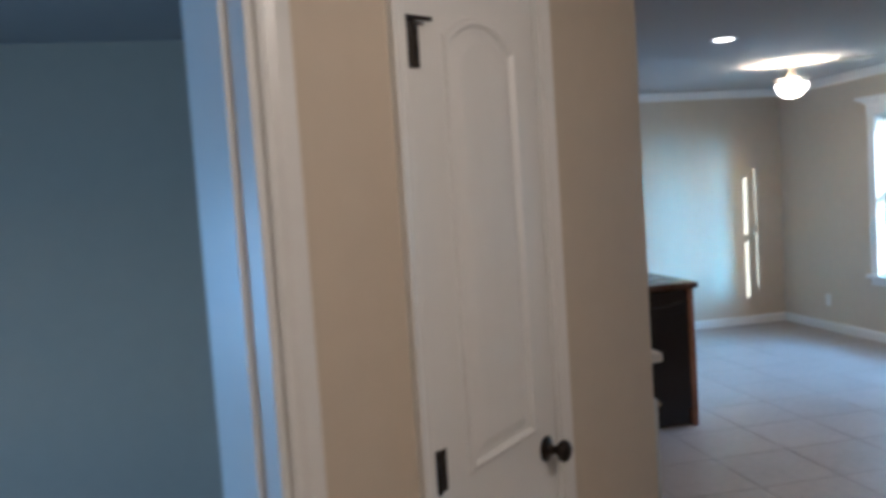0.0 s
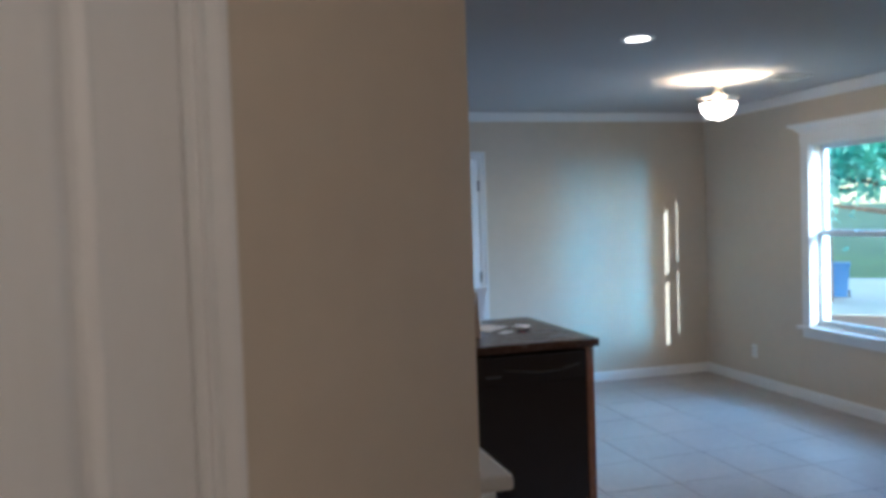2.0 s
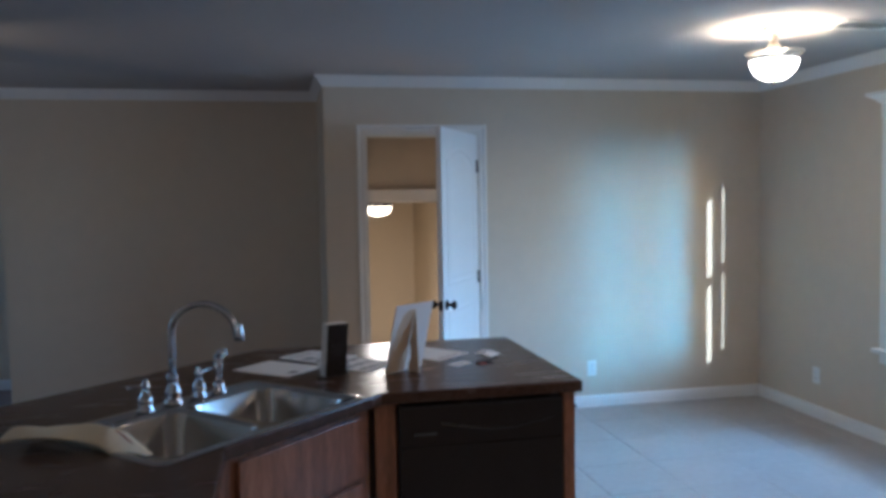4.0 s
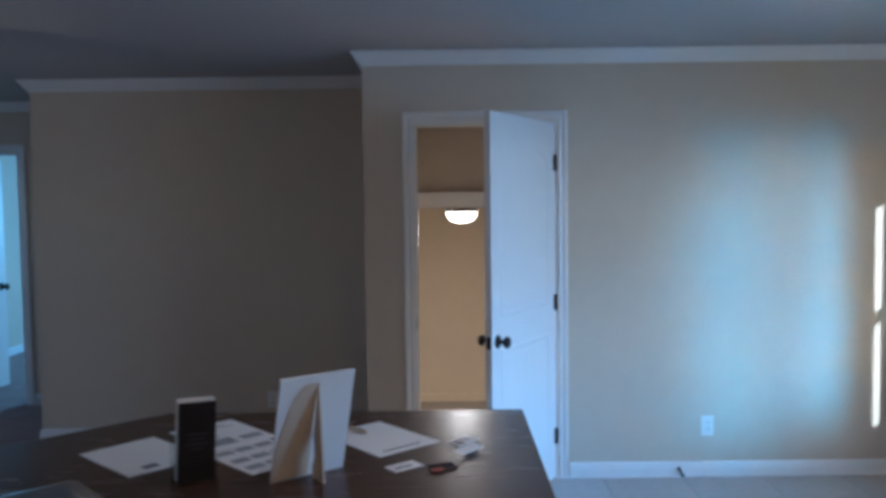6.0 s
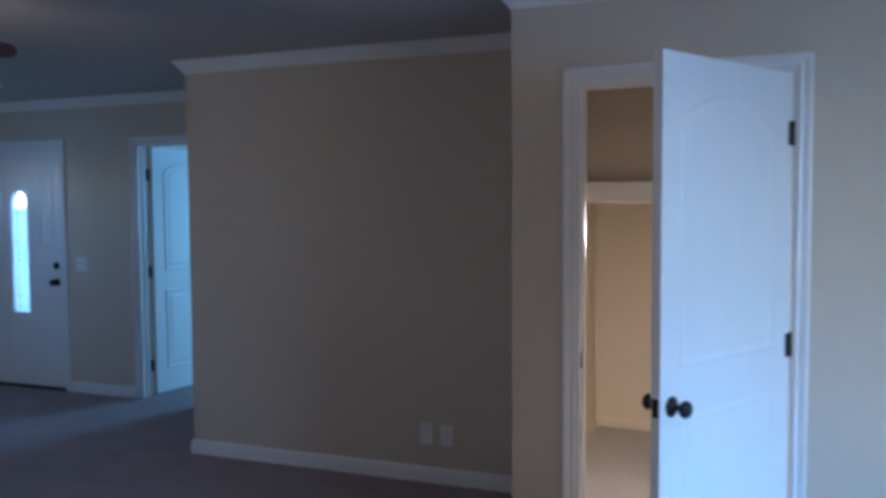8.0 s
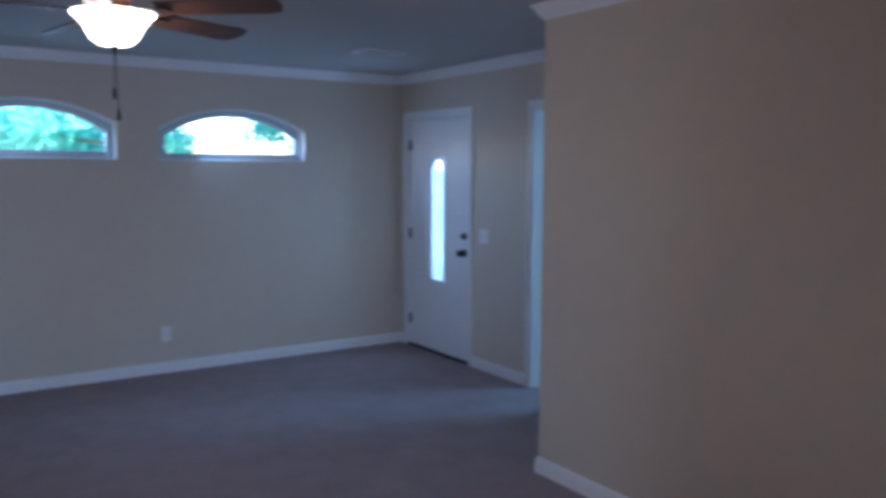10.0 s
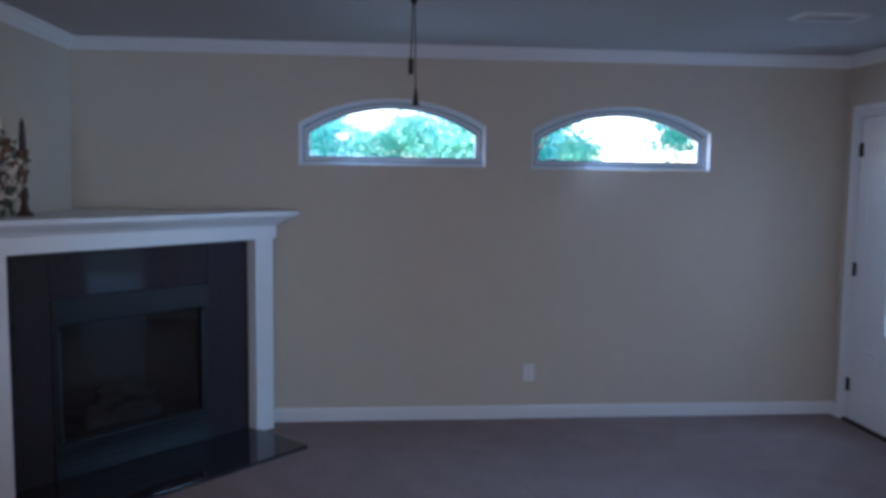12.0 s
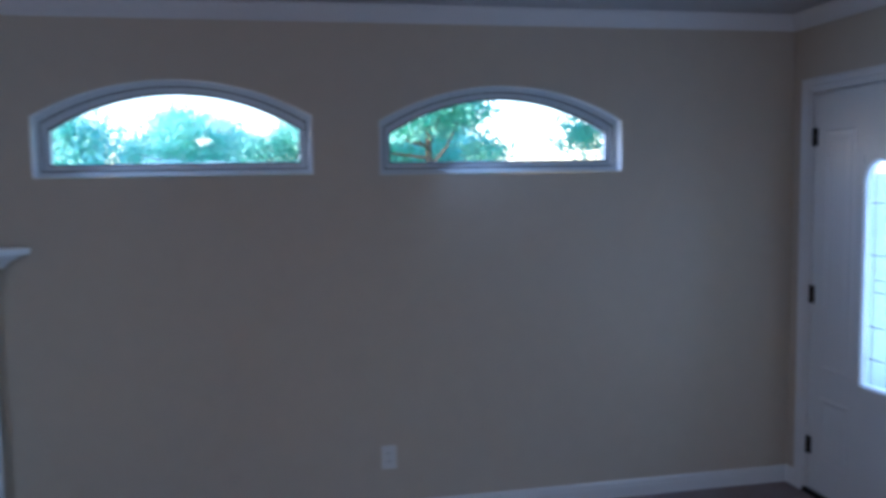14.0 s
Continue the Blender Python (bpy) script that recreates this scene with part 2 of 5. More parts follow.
def lathe(bm, profile, seg=32, at=(0, 0, 0)):
    """Turns (radius, height) pairs round the upright axis."""
    rings = []
    for r, z in profile:
        if r < 1e-5:
            rings.append([bm.verts.new((at[0], at[1], at[2] + z))])
        else:
            rings.append([bm.verts.new((at[0] + r * math.cos(2 * math.pi * i / seg), at[1] + r * math.sin(2 * math.pi * i / seg), at[2] + z)) for i in range(seg)])
    for a, b in zip(rings, rings[1:]):
        for i in range(seg):
            j = (i + 1) % seg
            if len(a) == 1 and len(b) > 1:
                bm.faces.new((a[0], b[j], b[i]))
            elif len(b) == 1 and len(a) > 1:
                bm.faces.new((a[i], a[j], b[0]))
            elif len(a) > 1:
                bm.faces.new((a[i], a[j], b[j], b[i]))
    return bm


def tube(bm, pts, radius, seg=10, radii=None):
    """A round tube along points."""
    pts = [Vector(p) for p in pts]
    rings = []
    ref = None
    for i, p in enumerate(pts):
        d = (pts[min(i + 1, len(pts) - 1)] - pts[max(i - 1, 0)]).normalized()
        if ref is None:
            ref = d.orthogonal().normalized()
        ref = (ref - d * ref.dot(d)).normalized()
        s = d.cross(ref)
        r = radii[i] if radii else radius
        rings.append([bm.verts.new(p + ref * r * math.cos(2 * math.pi * k / seg) + s * r * math.sin(2 * math.pi * k / seg)) for k in range(seg)])
    for a, b in zip(rings, rings[1:]):
        for k in range(seg):
            bm.faces.new((a[k], a[(k + 1) % seg], b[(k + 1) % seg], b[k]))
    bm.faces.new(rings[0][::-1])
    bm.faces.new(rings[-1])
    return bm


def sweep(bm, profile, path, closed=False):
    """Moves a profile of (outward, up) pairs along a plan path of (x, y) points with mitred corners; outward is to the path's right."""
    p = [Vector(q) for q in path]
    k = len(p)
    rings = []
    for i in range(k):
        dirs = []
        if i > 0 or closed:
            dirs.append((p[i] - p[i - 1]).normalized())
        if i < k - 1 or closed:
            dirs.append((p[(i + 1) % k] - p[i]).normalized())
        ns = [Vector((d.y, -d.x)) for d in dirs]
        n = sum(ns, Vector((0, 0))).normalized()
        n = n / max(0.3, n.dot(ns[0]))
        rings.append([bm.verts.new((p[i].x + n.x * o, p[i].y + n.y * o, z)) for o, z in profile])
    m = len(profile)
    for i in range(k if closed else k - 1):
        a, b = rings[i], rings[(i + 1) % k]
        for q in range(m):
            bm.faces.new((a[q], b[q], b[(q + 1) % m], a[(q + 1) % m]))
    if not closed:
        bm.faces.new(rings[0])
        bm.faces.new(rings[-1][::-1])
    return bm


def finish(bm, name, mat, smooth=False):
    bmesh.ops.recalc_face_normals(bm, faces=bm.faces)
    me = bpy.data.meshes.new(name)
    bm.to_mesh(me)
    bm.free()
    me.materials.append(mat)
    if smooth:
        me.shade_smooth()
    return me


def part(name, bm, mat, parent=None, label="", smooth=False, m=None):
    ob = new(name, finish(bm, name, mat, smooth))
    ob.parent = parent
    if m is not None:
        ob.matrix_basis = m
    return tagged(ob, label)


def thing(name, m, label, category, group="", kind=""):
    ob = new(name)
    ob.matrix_basis = m
    return tagged(ob, label, category, group, kind)


def piece(name, bm, mat, label, category="", m=None, smooth=False, kind="structure", group=""):
    return tagged(part(name, bm, mat, None, "", smooth, m), label, category, group, kind)


NEW = bmesh.new
H = 2.44

# ---------- floors and ceiling ----------
bm = NEW()
prism(bm, [(-1.2, -1.6), (5.45, -1.6), (5.45, 7.5), (2.013, 7.5), (2.013, 4.9), (1.05, 4.86), (0.5, 4.31), (0.5, 2.3), (-1.2, 0.1)], -0.15, -0.012)
floor_tile = piece("floor_dining", bm, M_GROUT, "grey-beige ceramic tile floor with thin grout joints", "floor")
bm = NEW()
prism(bm, [(-3.6, 4.15), (0.5, 4.15), (0.5, 4.31), (1.05, 4.86), (2.013, 4.9), (2.013, 8.3), (-0.2, 8.3), (-0.2, 9.45), (-3.6, 9.45)], -0.15, 0.0)
piece("floor_living", bm, M_CARPET, "taupe cut-pile carpet over the living room", "carpet")
bm = NEW()
box(bm, -2.3, 1.33, 9.45, 13.0, -0.15, 0.0)
box(bm, -0.15, 1.33, 8.40, 9.45, -0.15, 0.0)
piece("floor_bedroom", bm, M_CARPET, "taupe carpet seen through the bedroom doorway", "carpet")
bm = NEW()
box(bm, -3.6, 0.6, -0.1, 4.14, -0.16, -0.004)
piece("floor_side_room", bm, M_CARPET, "dark carpet in the side room", "carpet")
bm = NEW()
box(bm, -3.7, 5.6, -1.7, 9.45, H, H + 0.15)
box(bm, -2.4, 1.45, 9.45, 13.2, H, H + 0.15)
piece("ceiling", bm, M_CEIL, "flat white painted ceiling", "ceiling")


# ---------- walls ----------
def wall(name, label, x0, x1, y0, y1, holes=(), z0=0.0, z1=H, mat=None, m=None):
    """A wall along its longer side. holes: (from, to, bottom, top) along that side."""
    bm = NEW()
    along_x = (x1 - x0) > (y1 - y0)
    a0, a1 = (x0, x1) if along_x else (y0, y1)

    def slab(p, q, b, t):
        if q - p > 1e-4 and t - b > 1e-4:
            if along_x:
                box(bm, p, q, y0, y1, b, t)
            else:
                box(bm, x0, x1, p, q, b, t)
    at = a0
    for p, q, b, t in sorted(holes):
        slab(at, p, z0, z1)
        slab(p, q, z0, b)
        slab(p, q, t, z1)
        at = q
    slab(at, a1, z0, z1)
    return piece(name, bm, mat or M_WALL, label, "wall", m)


BEIGE = "beige painted drywall"
wall("wall_north_dining", BEIGE + " with an open doorway", 2.013, 5.36, 7.44, 7.56, [(2.285, 3.115, 0, 2.055)])
wall("wall_jog", BEIGE, 2.013, 2.11, 7.56, 8.27)
wall("wall_alcove", BEIGE + " with two outlets low down", -0.295, 2.11, 8.27, 8.39)
wall("wall_entry_return", BEIGE, -0.295, -0.16, 8.39, 9.31)
wall("wall_front", BEIGE + " with the front door and a bedroom doorway", -3.5, -0.16, 9.31, 9.43, [(-3.37, -2.40, 0, 2.06), (-1.615, -0.937, 0, 2.055)])
wall("wall_east", BEIGE + " with a twin double-hung window", 5.36, 5.52, -1.6, 7.56, [(4.50, 6.05, 0.60, 2.03)])
wall("wall_living_south", BEIGE, -3.5, 0.50, 4.13, 4.25)
wall("wall_kitchen_step", BEIGE, 0.38, 0.50, 3.74, 4.13)
wall("wall_kitchen_back", BEIGE, 0.50, 0.88, 3.74, 3.85)
wall("wall_kitchen_west", BEIGE, 0.77, 0.88, 2.39, 3.74)
bm = NEW()
prism(bm, [(0.14, 2.27), (1.262, 2.27), (1.384, 2.39), (0.14, 2.39)], 0, H)
piece("wall_pantry_return", bm, M_WALL, BEIGE, "wall")
wall("wall_pantry_side", BEIGE, 0.14, 0.25, 1.33, 2.27)
wall("wall_south", BEIGE, -1.2, 5.52, -1.72, -1.6)
wall("wall_hall_west", BEIGE, -1.2, -1.09, -1.6, -0.09)
wall("wall_side_room_south", BEIGE, -3.5, -1.09, -0.09, 0.02)
wall("wall_side_room_west", BEIGE + " with a window", -3.62, -3.5, -0.09, 4.13, [(0.40, 1.50, 0.6, 1.8)])
DIAG = pose(1.392, 2.392, 0, 0, 0, 45)
# the pantry wall at 45 degrees; its long side runs back from the kitchen corner
bm = NEW()
for x0, x1, z0, z1 in ((-3.55, -2.58, 0, H), (-2.58, -1.735, 2.055, H), (-1.735, -1.336, 0, H), (-1.336, -0.74, 2.125, H)):
    box(bm, x0, x1, 0.0, 0.14, z0, z1)
prism(bm, [(-0.74, 0.0), (0.0, 0.0), (-0.14, 0.14), (-0.74, 0.14)], 0, H)
piece("wall_pantry_diagonal", bm, M_WALL, BEIGE + " with a closet door and a cased opening", "wall", DIAG)

# bedroom, and the lower room down a short stair
wall("wall_bedroom_west", BEIGE, -2.42, -2.30, 9.43, 13.0)
wall("wall_bedroom_east", BEIGE, 1.33, 1.45, 8.39, 13.0, z0=-1.0, mat=M_YELLOW)
wall("wall_bedroom_north", BEIGE + " with a window", -2.42, 1.45, 13.0, 13.12, [(-0.4, 0.8, 0.6, 1.95)])
wall("wall_lower_room_east", "warm cream painted drywall", 3.53, 3.65, 7.56, 12.9, z0=-1.0, mat=M_YELLOW)
wall("wall_lower_room_north", "warm cream painted drywall", 1.45, 3.53, 12.78, 12.9, z0=-1.0, mat=M_YELLOW)
wall("wall_stair_header", "shaded drywall over the short stair", 2.11, 3.53, 8.35, 8.45, z0=1.60, mat=M_WALL)
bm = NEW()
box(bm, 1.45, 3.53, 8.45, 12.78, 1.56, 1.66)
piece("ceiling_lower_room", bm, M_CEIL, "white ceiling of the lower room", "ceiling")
bm = NEW()
box(bm, 2.11, 3.53, 8.30, 8.35, 1.585, 1.665)
box(bm, 2.11, 3.53, 8.30, 8.47, 1.565, 1.585)
piece("trim_stair_header", bm, M_TRIM, "painted trim board under the stair header", "trim")
bm = NEW()
box(bm, 1.45, 3.53, 7.45, 12.78, -1.0, -0.86)
for i in range(5):
    box(bm, 2.12, 3.52, 7.565, 7.75 + 0.25 * i, -0.86, -0.004 - 0.172 * i)
piece("floor_lower_room", bm, M_TILE, "cream floor and steps of the lower room", "floor")
bm = NEW()
sweep(bm, [(0, -0.86), (0.012, -0.86), (0.012, -0.78), (0.006, -0.765), (0, -0.765)], [(1.45, 9.0), (1.45, 12.78), (3.53, 12.78), (3.53, 9.0)])
piece("baseboard_lower_room", bm, M_YELLOW, "cream painted baseboard of the lower room", "baseboard")


# west wall with two segmental-arched openings
def arch_z(y, y0, y1, spring, apex):
    half, rise = (y1 - y0) / 2, apex - spring
    r = (half * half + rise * rise) / (2 * rise)
    return apex - r + math.sqrt(max(0, r * r - (y - (y0 + y1) / 2) ** 2))


# (from, to, sill, spring, apex) of each opening
ARCHES = [(5.65, 6.85, 1.675, 1.945, 2.105), (7.155, 8.362, 1.667, 1.920, 2.084)]
bm = NEW()
ys = [4.13]
for y0, y1, sill, spring, apex in ARCHES:
    box(bm, -3.66, -3.5, ys[-1], y0, 0, H)
    box(bm, -3.66, -3.5, y0, y1, 0, sill)
    for i in range(24):
        a, b = y0 + (y1 - y0) * i / 24, y0 + (y1 - y0) * (i + 1) / 24
        za, zb = arch_z(a, y0, y1, spring, apex), arch_z(b, y0, y1, spring, apex)
        v = [bm.verts.new(q) for q in ((-3.66, a, za), (-3.66, b, zb), (-3.66, b, H), (-3.66, a, H), (-3.5, a, za), (-3.5, b, zb), (-3.5, b, H), (-3.5, a, H))]
        for f4 in ((0, 1, 2, 3), (4, 7, 6, 5), (0, 4, 5, 1), (3, 2, 6, 7)):
            bm.faces.new([v[k] for k in f4])
    ys.append(y1)
box(bm, -3.66, -3.5, ys[-1], 9.43, 0, H)
piece("wall_west", bm, M_WALL, BEIGE + " with two small arched windows", "wall")

# ---------- crown moulding and baseboards ----------
CROWN = [(0, H - 0.075), (0.008, H - 0.075), (0.014, H - 0.062), (0.030, H - 0.045), (0.044, H - 0.022), (0.053, H - 0.014), (0.058, H - 0.012), (0.058, H), (0, H)]
BASE = [(0, 0), (0.014, 0), (0.014, 0.055), (0.011, 0.062), (0.013, 0.068), (0.009, 0.082), (0, 0.088)]


def trim_run(name, label, profile, path):
    bm = NEW()
    sweep(bm, profile, path)
    return piece(name, bm, M_TRIM, label, "trim")


MAIN = [(0.50, 4.25), (-3.5, 4.25), (-3.5, 9.31), (-0.295, 9.31), (-0.295, 8.27), (2.013, 8.27), (2.013, 7.44), (5.36, 7.44), (5.36, -1.6)]
trim_run("crown_moulding", "white crown moulding round the open rooms", CROWN, MAIN)
trim_run("crown_moulding_bedroom", "white crown moulding", CROWN, [(-2.3, 9.43), (-2.3, 13.0), (1.33, 13.0), (1.33, 9.43)])
WB = "white two-step baseboard"
trim_run("baseboard", WB, BASE, [(0.50, 4.25), (-2.15, 4.25)])
trim_run("baseboard", WB, BASE, [(-3.5, 5.47), (-3.5, 9.31), (-3.43, 9.31)])
trim_run("baseboard", WB, BASE, [(-2.34, 9.31), (-1.675, 9.31)])
trim_run("baseboard", WB, BASE, [(-0.877, 9.31), (-0.295, 9.31), (-0.295, 8.27), (2.013, 8.27), (2.013, 7.44), (2.225, 7.44)])
trim_run("baseboard", WB, BASE, [(3.175, 7.44), (5.36, 7.44), (5.36, -1.6)])
trim_run("baseboard", WB, BASE, [(-2.3, 9.43), (-2.3, 13.0), (1.33, 13.0)])


# ---------- doors ----------
def casing(name, label, w, h, m, both=0.0, width=0.062):
    """Door trim round an opening that starts at x 0 and is w wide: jamb lining and moulded casing on the y = 0 side (and on y = both)."""
    root = thing(name, m, label, "door frame", kind="structure")
    bm = NEW()
    d = both or 0.12
    box(bm, -0.0, 0.018, -0.001, d + 0.001, 0, h)
    box(bm, w - 0.018, w, -0.001, d + 0.001, 0, h)
    box(bm, 0.018, w - 0.018, -0.001, d + 0.001, h - 0.018, h)
    box(bm, 0.018, 0.029, 0.042, 0.078, 0, h - 0.018)
    box(bm, w - 0.029, w - 0.018, 0.042, 0.078, 0, h - 0.018)
    box(bm, 0.029, w - 0.029, 0.042, 0.078, h - 0.029, h - 0.018)
    part("jamb", bm, M_TRIM, root)
    prof = [(0.012, 0), (0.012, -0.010), (0.020, -0.012), (0.030, -0.008), (0.046, -0.016), (width - 0.006, -0.018), (width, -0.015), (width, 0)]
    for side in ((0.0, 1), (d, -1)) if both else ((0.0, 1),):
        bm = NEW()
        rings = []
        for px, pz, ox, oz in ((0, 0, -1, 0), (0, h, -1, 1), (w, h, 1, 1), (w, 0, 1, 0)):
            rings.append([bm.verts.new((px + ox * (o - 0.012), side[0] + y * side[1], pz + oz * (o - 0.012))) for o, y in prof])
        for a, b in zip(rings, rings[1:]):
            for q in range(len(prof)):
                r = (q + 1) % len(prof)
                bm.faces.new((a[q], b[q], b[r], a[r]))
        bm.faces.new(rings[0])
        bm.faces.new(rings[-1][::-1])
        part("casing", bm, M_TRIM, root, "moulded white casing")
    return root


def panel_outline(x0, x1, z0, z1, arch):
    pts = [(x0, z0), (x1, z0), (x1, z1)]
    if arch:
        for i in range(1, 12):
            f = i / 12
            pts.append((x1 + (x0 - x1) * f, z1 + arch * (1 - (2 * f - 1) ** 2)))
    pts.append((x0, z1))
    return pts


def bead(bm, pts, y, out, relief=1.0):
    """A sunken moulding round a door panel, drawn as two ridges and a raised field."""
    cx = sum(p[0] for p in pts) / len(pts)
    cz = (min(p[1] for p in pts) + max(p[1] for p in pts)) / 2
    wx = max(p[0] for p in pts) - min(p[0] for p in pts)
    wz = max(p[1] for p in pts) - min(p[1] for p in pts)
    loops = []
    for inset, lift in ((0.0, 0.0), (0.005, 0.0055), (0.014, 0.0062), (0.024, 0.0010), (0.036, 0.0008), (0.058, 0.0045)):
        sx, sz = (wx - 2 * inset) / wx, (wz - 2 * inset) / wz
        loops.append([bm.verts.new((cx + (px - cx) * sx, y + out * lift * relief, cz + (pz - cz) * sz)) for px, pz in pts])
    k = len(pts)
    for a, b in zip(loops, loops[1:]):
        for i in range(k):
            bm.faces.new((a[i], a[(i + 1) % k], b[(i + 1) % k], b[i]))
    bm.faces.new(loops[-1])


def knob(parent, x, z, y, out):
    """A round door knob with its rose; out is +1 or -1 along y."""
    bm = NEW()
    lathe(bm, [(0, 0), (0.033, 0), (0.033, 0.004), (0.026, 0.009), (0.013, 0.012), (0.011, 0.030), (0.016, 0.036), (0.027, 0.044), (0.029, 0.054), (0.024, 0.063), (0.012, 0.068), (0, 0.069)], 24)
    bm.transform(Matrix.Translation((x, y, z)) @ Matrix.Rotation(radians(-90 * out), 4, 'X'))
    return part("door_knob", bm, M_BRONZE, parent, "dark bronze knob", True)


def hinge(parent, z, y, x=0.0):
    bm = NEW()
    lathe(bm, [(0, -0.047), (0.0075, -0.045), (0.0075, 0.045), (0, 0.047)], 12, (x, y, z))
    box(bm, x, x + 0.032, y - 0.0015, y + 0.0015, z - 0.044, z + 0.044)
    box(bm, x - 0.012, x, y - 0.0015, y + 0.0015, z - 0.044, z + 0.044)
    return part("hinge", bm, M_BRONZE, parent, "dark bronze hinge")


def interior_door(name, label, m, w, side=1, pin_side=0.0, h=2.03, pins=(0.25, 1.02, 1.81), split=(0.86, 1.02), crown=0.20, arch=0.085, relief=1.0):
    """A moulded two-panel door with an arched top panel; its hinge edge is x 0, its faces y 0 and y side * 0.035."""
    root = thing(name, m, label, "door", kind="structure")
    t = 0.035
    y0, y1 = (0, t) if side > 0 else (-t, 0)
    bm = NEW()
    box(bm, 0.003, w - 0.003, y0, y1, 0.012, h, 0.0015)
    s = 0.105 if w > 0.7 else 0.122
    for y, out in ((y0, -1), (y1, 1)):
        bead(bm, panel_outline(s, w - s, split[1], h - crown, arch), y, out, relief)
        bead(bm, panel_outline(s, w - s, 0.20, split[0], 0.0), y, out, relief)
    part("slab", bm, M_DOOR, root)
    for z in pins:
        hinge(root, z, pin_side)
    knob(root, w - 0.065, 0.905, y0, -1)
    knob(root, w - 0.065, 0.905, y1, 1)
    bm = NEW()
    box(bm, w - 0.0035, w - 0.001, (y0 + y1) / 2 - 0.012, (y0 + y1) / 2 + 0.012, 0.875, 0.935)
    part("latch_plate", bm, M_BRONZE, root)
    return root


WF = "white moulded door casing and jamb"
casing("door_frame_1", WF + " with a bronze strike plate", 0.83, 2.055, pose(2.285, 7.44, 0), 0.12)
interior_door("door_1", "white two-panel arched door standing open into the dining room", pose(3.098, 7.432, 0, 0, 0, -120.4), 0.805, -1, relief=0.5)
bm = NEW()
box(bm, 2.3025, 2.306, 7.458, 7.482, 0.87, 0.935)
piece("strike_plate", bm, M_BRONZE, "small bronze strike plate on the door jamb", "strike plate", kind="")
casing("door_frame_2", WF + " of the narrow closet door", 0.596, 2.125, DIAG @ pose(-1.336, 0, 0), 0.14)
interior_door("door_2", "narrow white two-panel closet door, shut, with bronze hinges", DIAG @ pose(-1.318, 0.002, 0), 0.560, 1, -0.004, 2.10, (0.20, 1.005, 1.88), (0.80, 0.962), 0.182, 0.052, 1.9)
bm = NEW()
tube(bm, [(-1.336, -0.012, 1.930), (-1.318, -0.010, 1.932), (-1.262, -0.020, 1.934)], 0.005, 8)
lathe(bm, [(0, -0.006), (0.009, -0.006), (0.009, 0.006), (0, 0.006)], 12, (-1.318, -0.006, 1.930))
piece("hinge_pin_stop", bm, M_BRONZE, "small bronze hinge-pin door stop on the closet door", "door stop", DIAG, kind="")
casing("door_frame_3", WF + " of the side room opening", 0.845, 2.055, DIAG @ pose(-2.58, 0, 0), 0.14, 0.082)
bed_frame = casing("door_frame_4", WF + " of the bedroom doorway", 0.678, 2.055, pose(-1.615, 9.31, 0), 0.12)
for z in (0.25, 1.02, 1.81):
    bm = NEW()
    box(bm, 0.0175, 0.0205, 0.080, 0.118, z - 0.045, z + 0.045, 0.0006)
    part("hinge_leaf", bm, M_BRONZE, bed_frame, "dark bronze hinge leaf")
interior_door("door_3", "white two-panel arched bedroom door standing open", pose(-1.592, 9.425, 0, 0, 0, 84), 0.635, -1)
casing("door_frame_5", "white casing of the front door", 0.97, 2.06, pose(-3.37, 9.31, 0), 0.12)

# front door, shut, with a tall narrow leaded pane
front = thing("door_4", pose(-3.348, 9.322, 0), "white steel front door with a tall narrow leaded glass pane", "door", kind="structure")
GX0, GX1, GZ0, GZ1 = 0.355, 0.585, 0.63, 1.72
bm = NEW()
box(bm, 0, GX0, 0, 0.044, 0.015, 2.03)
box(bm, GX1, 0.926, 0, 0.044, 0.015, 2.03)
box(bm, GX0, GX1, 0, 0.044, 0.015, GZ0)
box(bm, GX0, GX1, 0, 0.044, GZ1, 2.03)
for x0, x1, z0, z1 in ((0.09, 0.30, 0.18, 0.52), (0.68, 0.84, 0.18, 0.52), (0.68, 0.84, 1.20, 1.85), (0.09, 0.30, 0.66, 1.85)):
    bead(bm, panel_outline(x0, x1, z0, z1, 0), 0, -1)
part("slab", bm, M_DOOR, front)
cx = (GX0 + GX1) / 2
bm = NEW()
ring = [(GX0, GZ0), (GX1, GZ0), (GX1, GZ1 - 0.12)] + [(cx + 0.12 * math.cos(a), GZ1 - 0.12 + 0.12 * math.sin(a)) for a in [math.pi * i / 14 for i in range(1, 14)]] + [(GX0, GZ1 - 0.12)]
k = len(ring)
mid = sum(p[1] for p in ring) / k
loops = []
for inset, y in ((-0.004, 0.0), (-0.002, -0.014), (0.018, -0.016), (0.028, -0.006), (0.030, 0.02)):
    loops.append([bm.verts.new((cx + (px - cx) * (1 - inset / 0.12), y, (GZ0 + GZ1) / 2 + (pz - (GZ0 + GZ1) / 2) * (1 - inset / 0.545))) for px, pz in ring])
for a, b in zip(loops, loops[1:]):
    for i in range(k):
        bm.faces.new((a[i], a[(i + 1) % k], b[(i + 1) % k], b[i]))
part("glass_frame", bm, M_DOOR, front, "white rounded frame round the pane")
bm = NEW()
for s in (-1, 1):
    top = [bm.verts.new((cx + s * 0.121, 0.004, GZ1))]
    arc = [bm.verts.new((cx + s * 0.12 * math.cos(a), 0.004, GZ1 - 0.12 + 0.12 * math.sin(a))) for a in [math.pi / 2 * i / 7 for i in range(8)]]
    for a, b in zip(arc, arc[1:]):
        bm.faces.new((top[0], a, b))
part("glass_corner_filler", bm, M_DOOR, front)
bm = NEW()
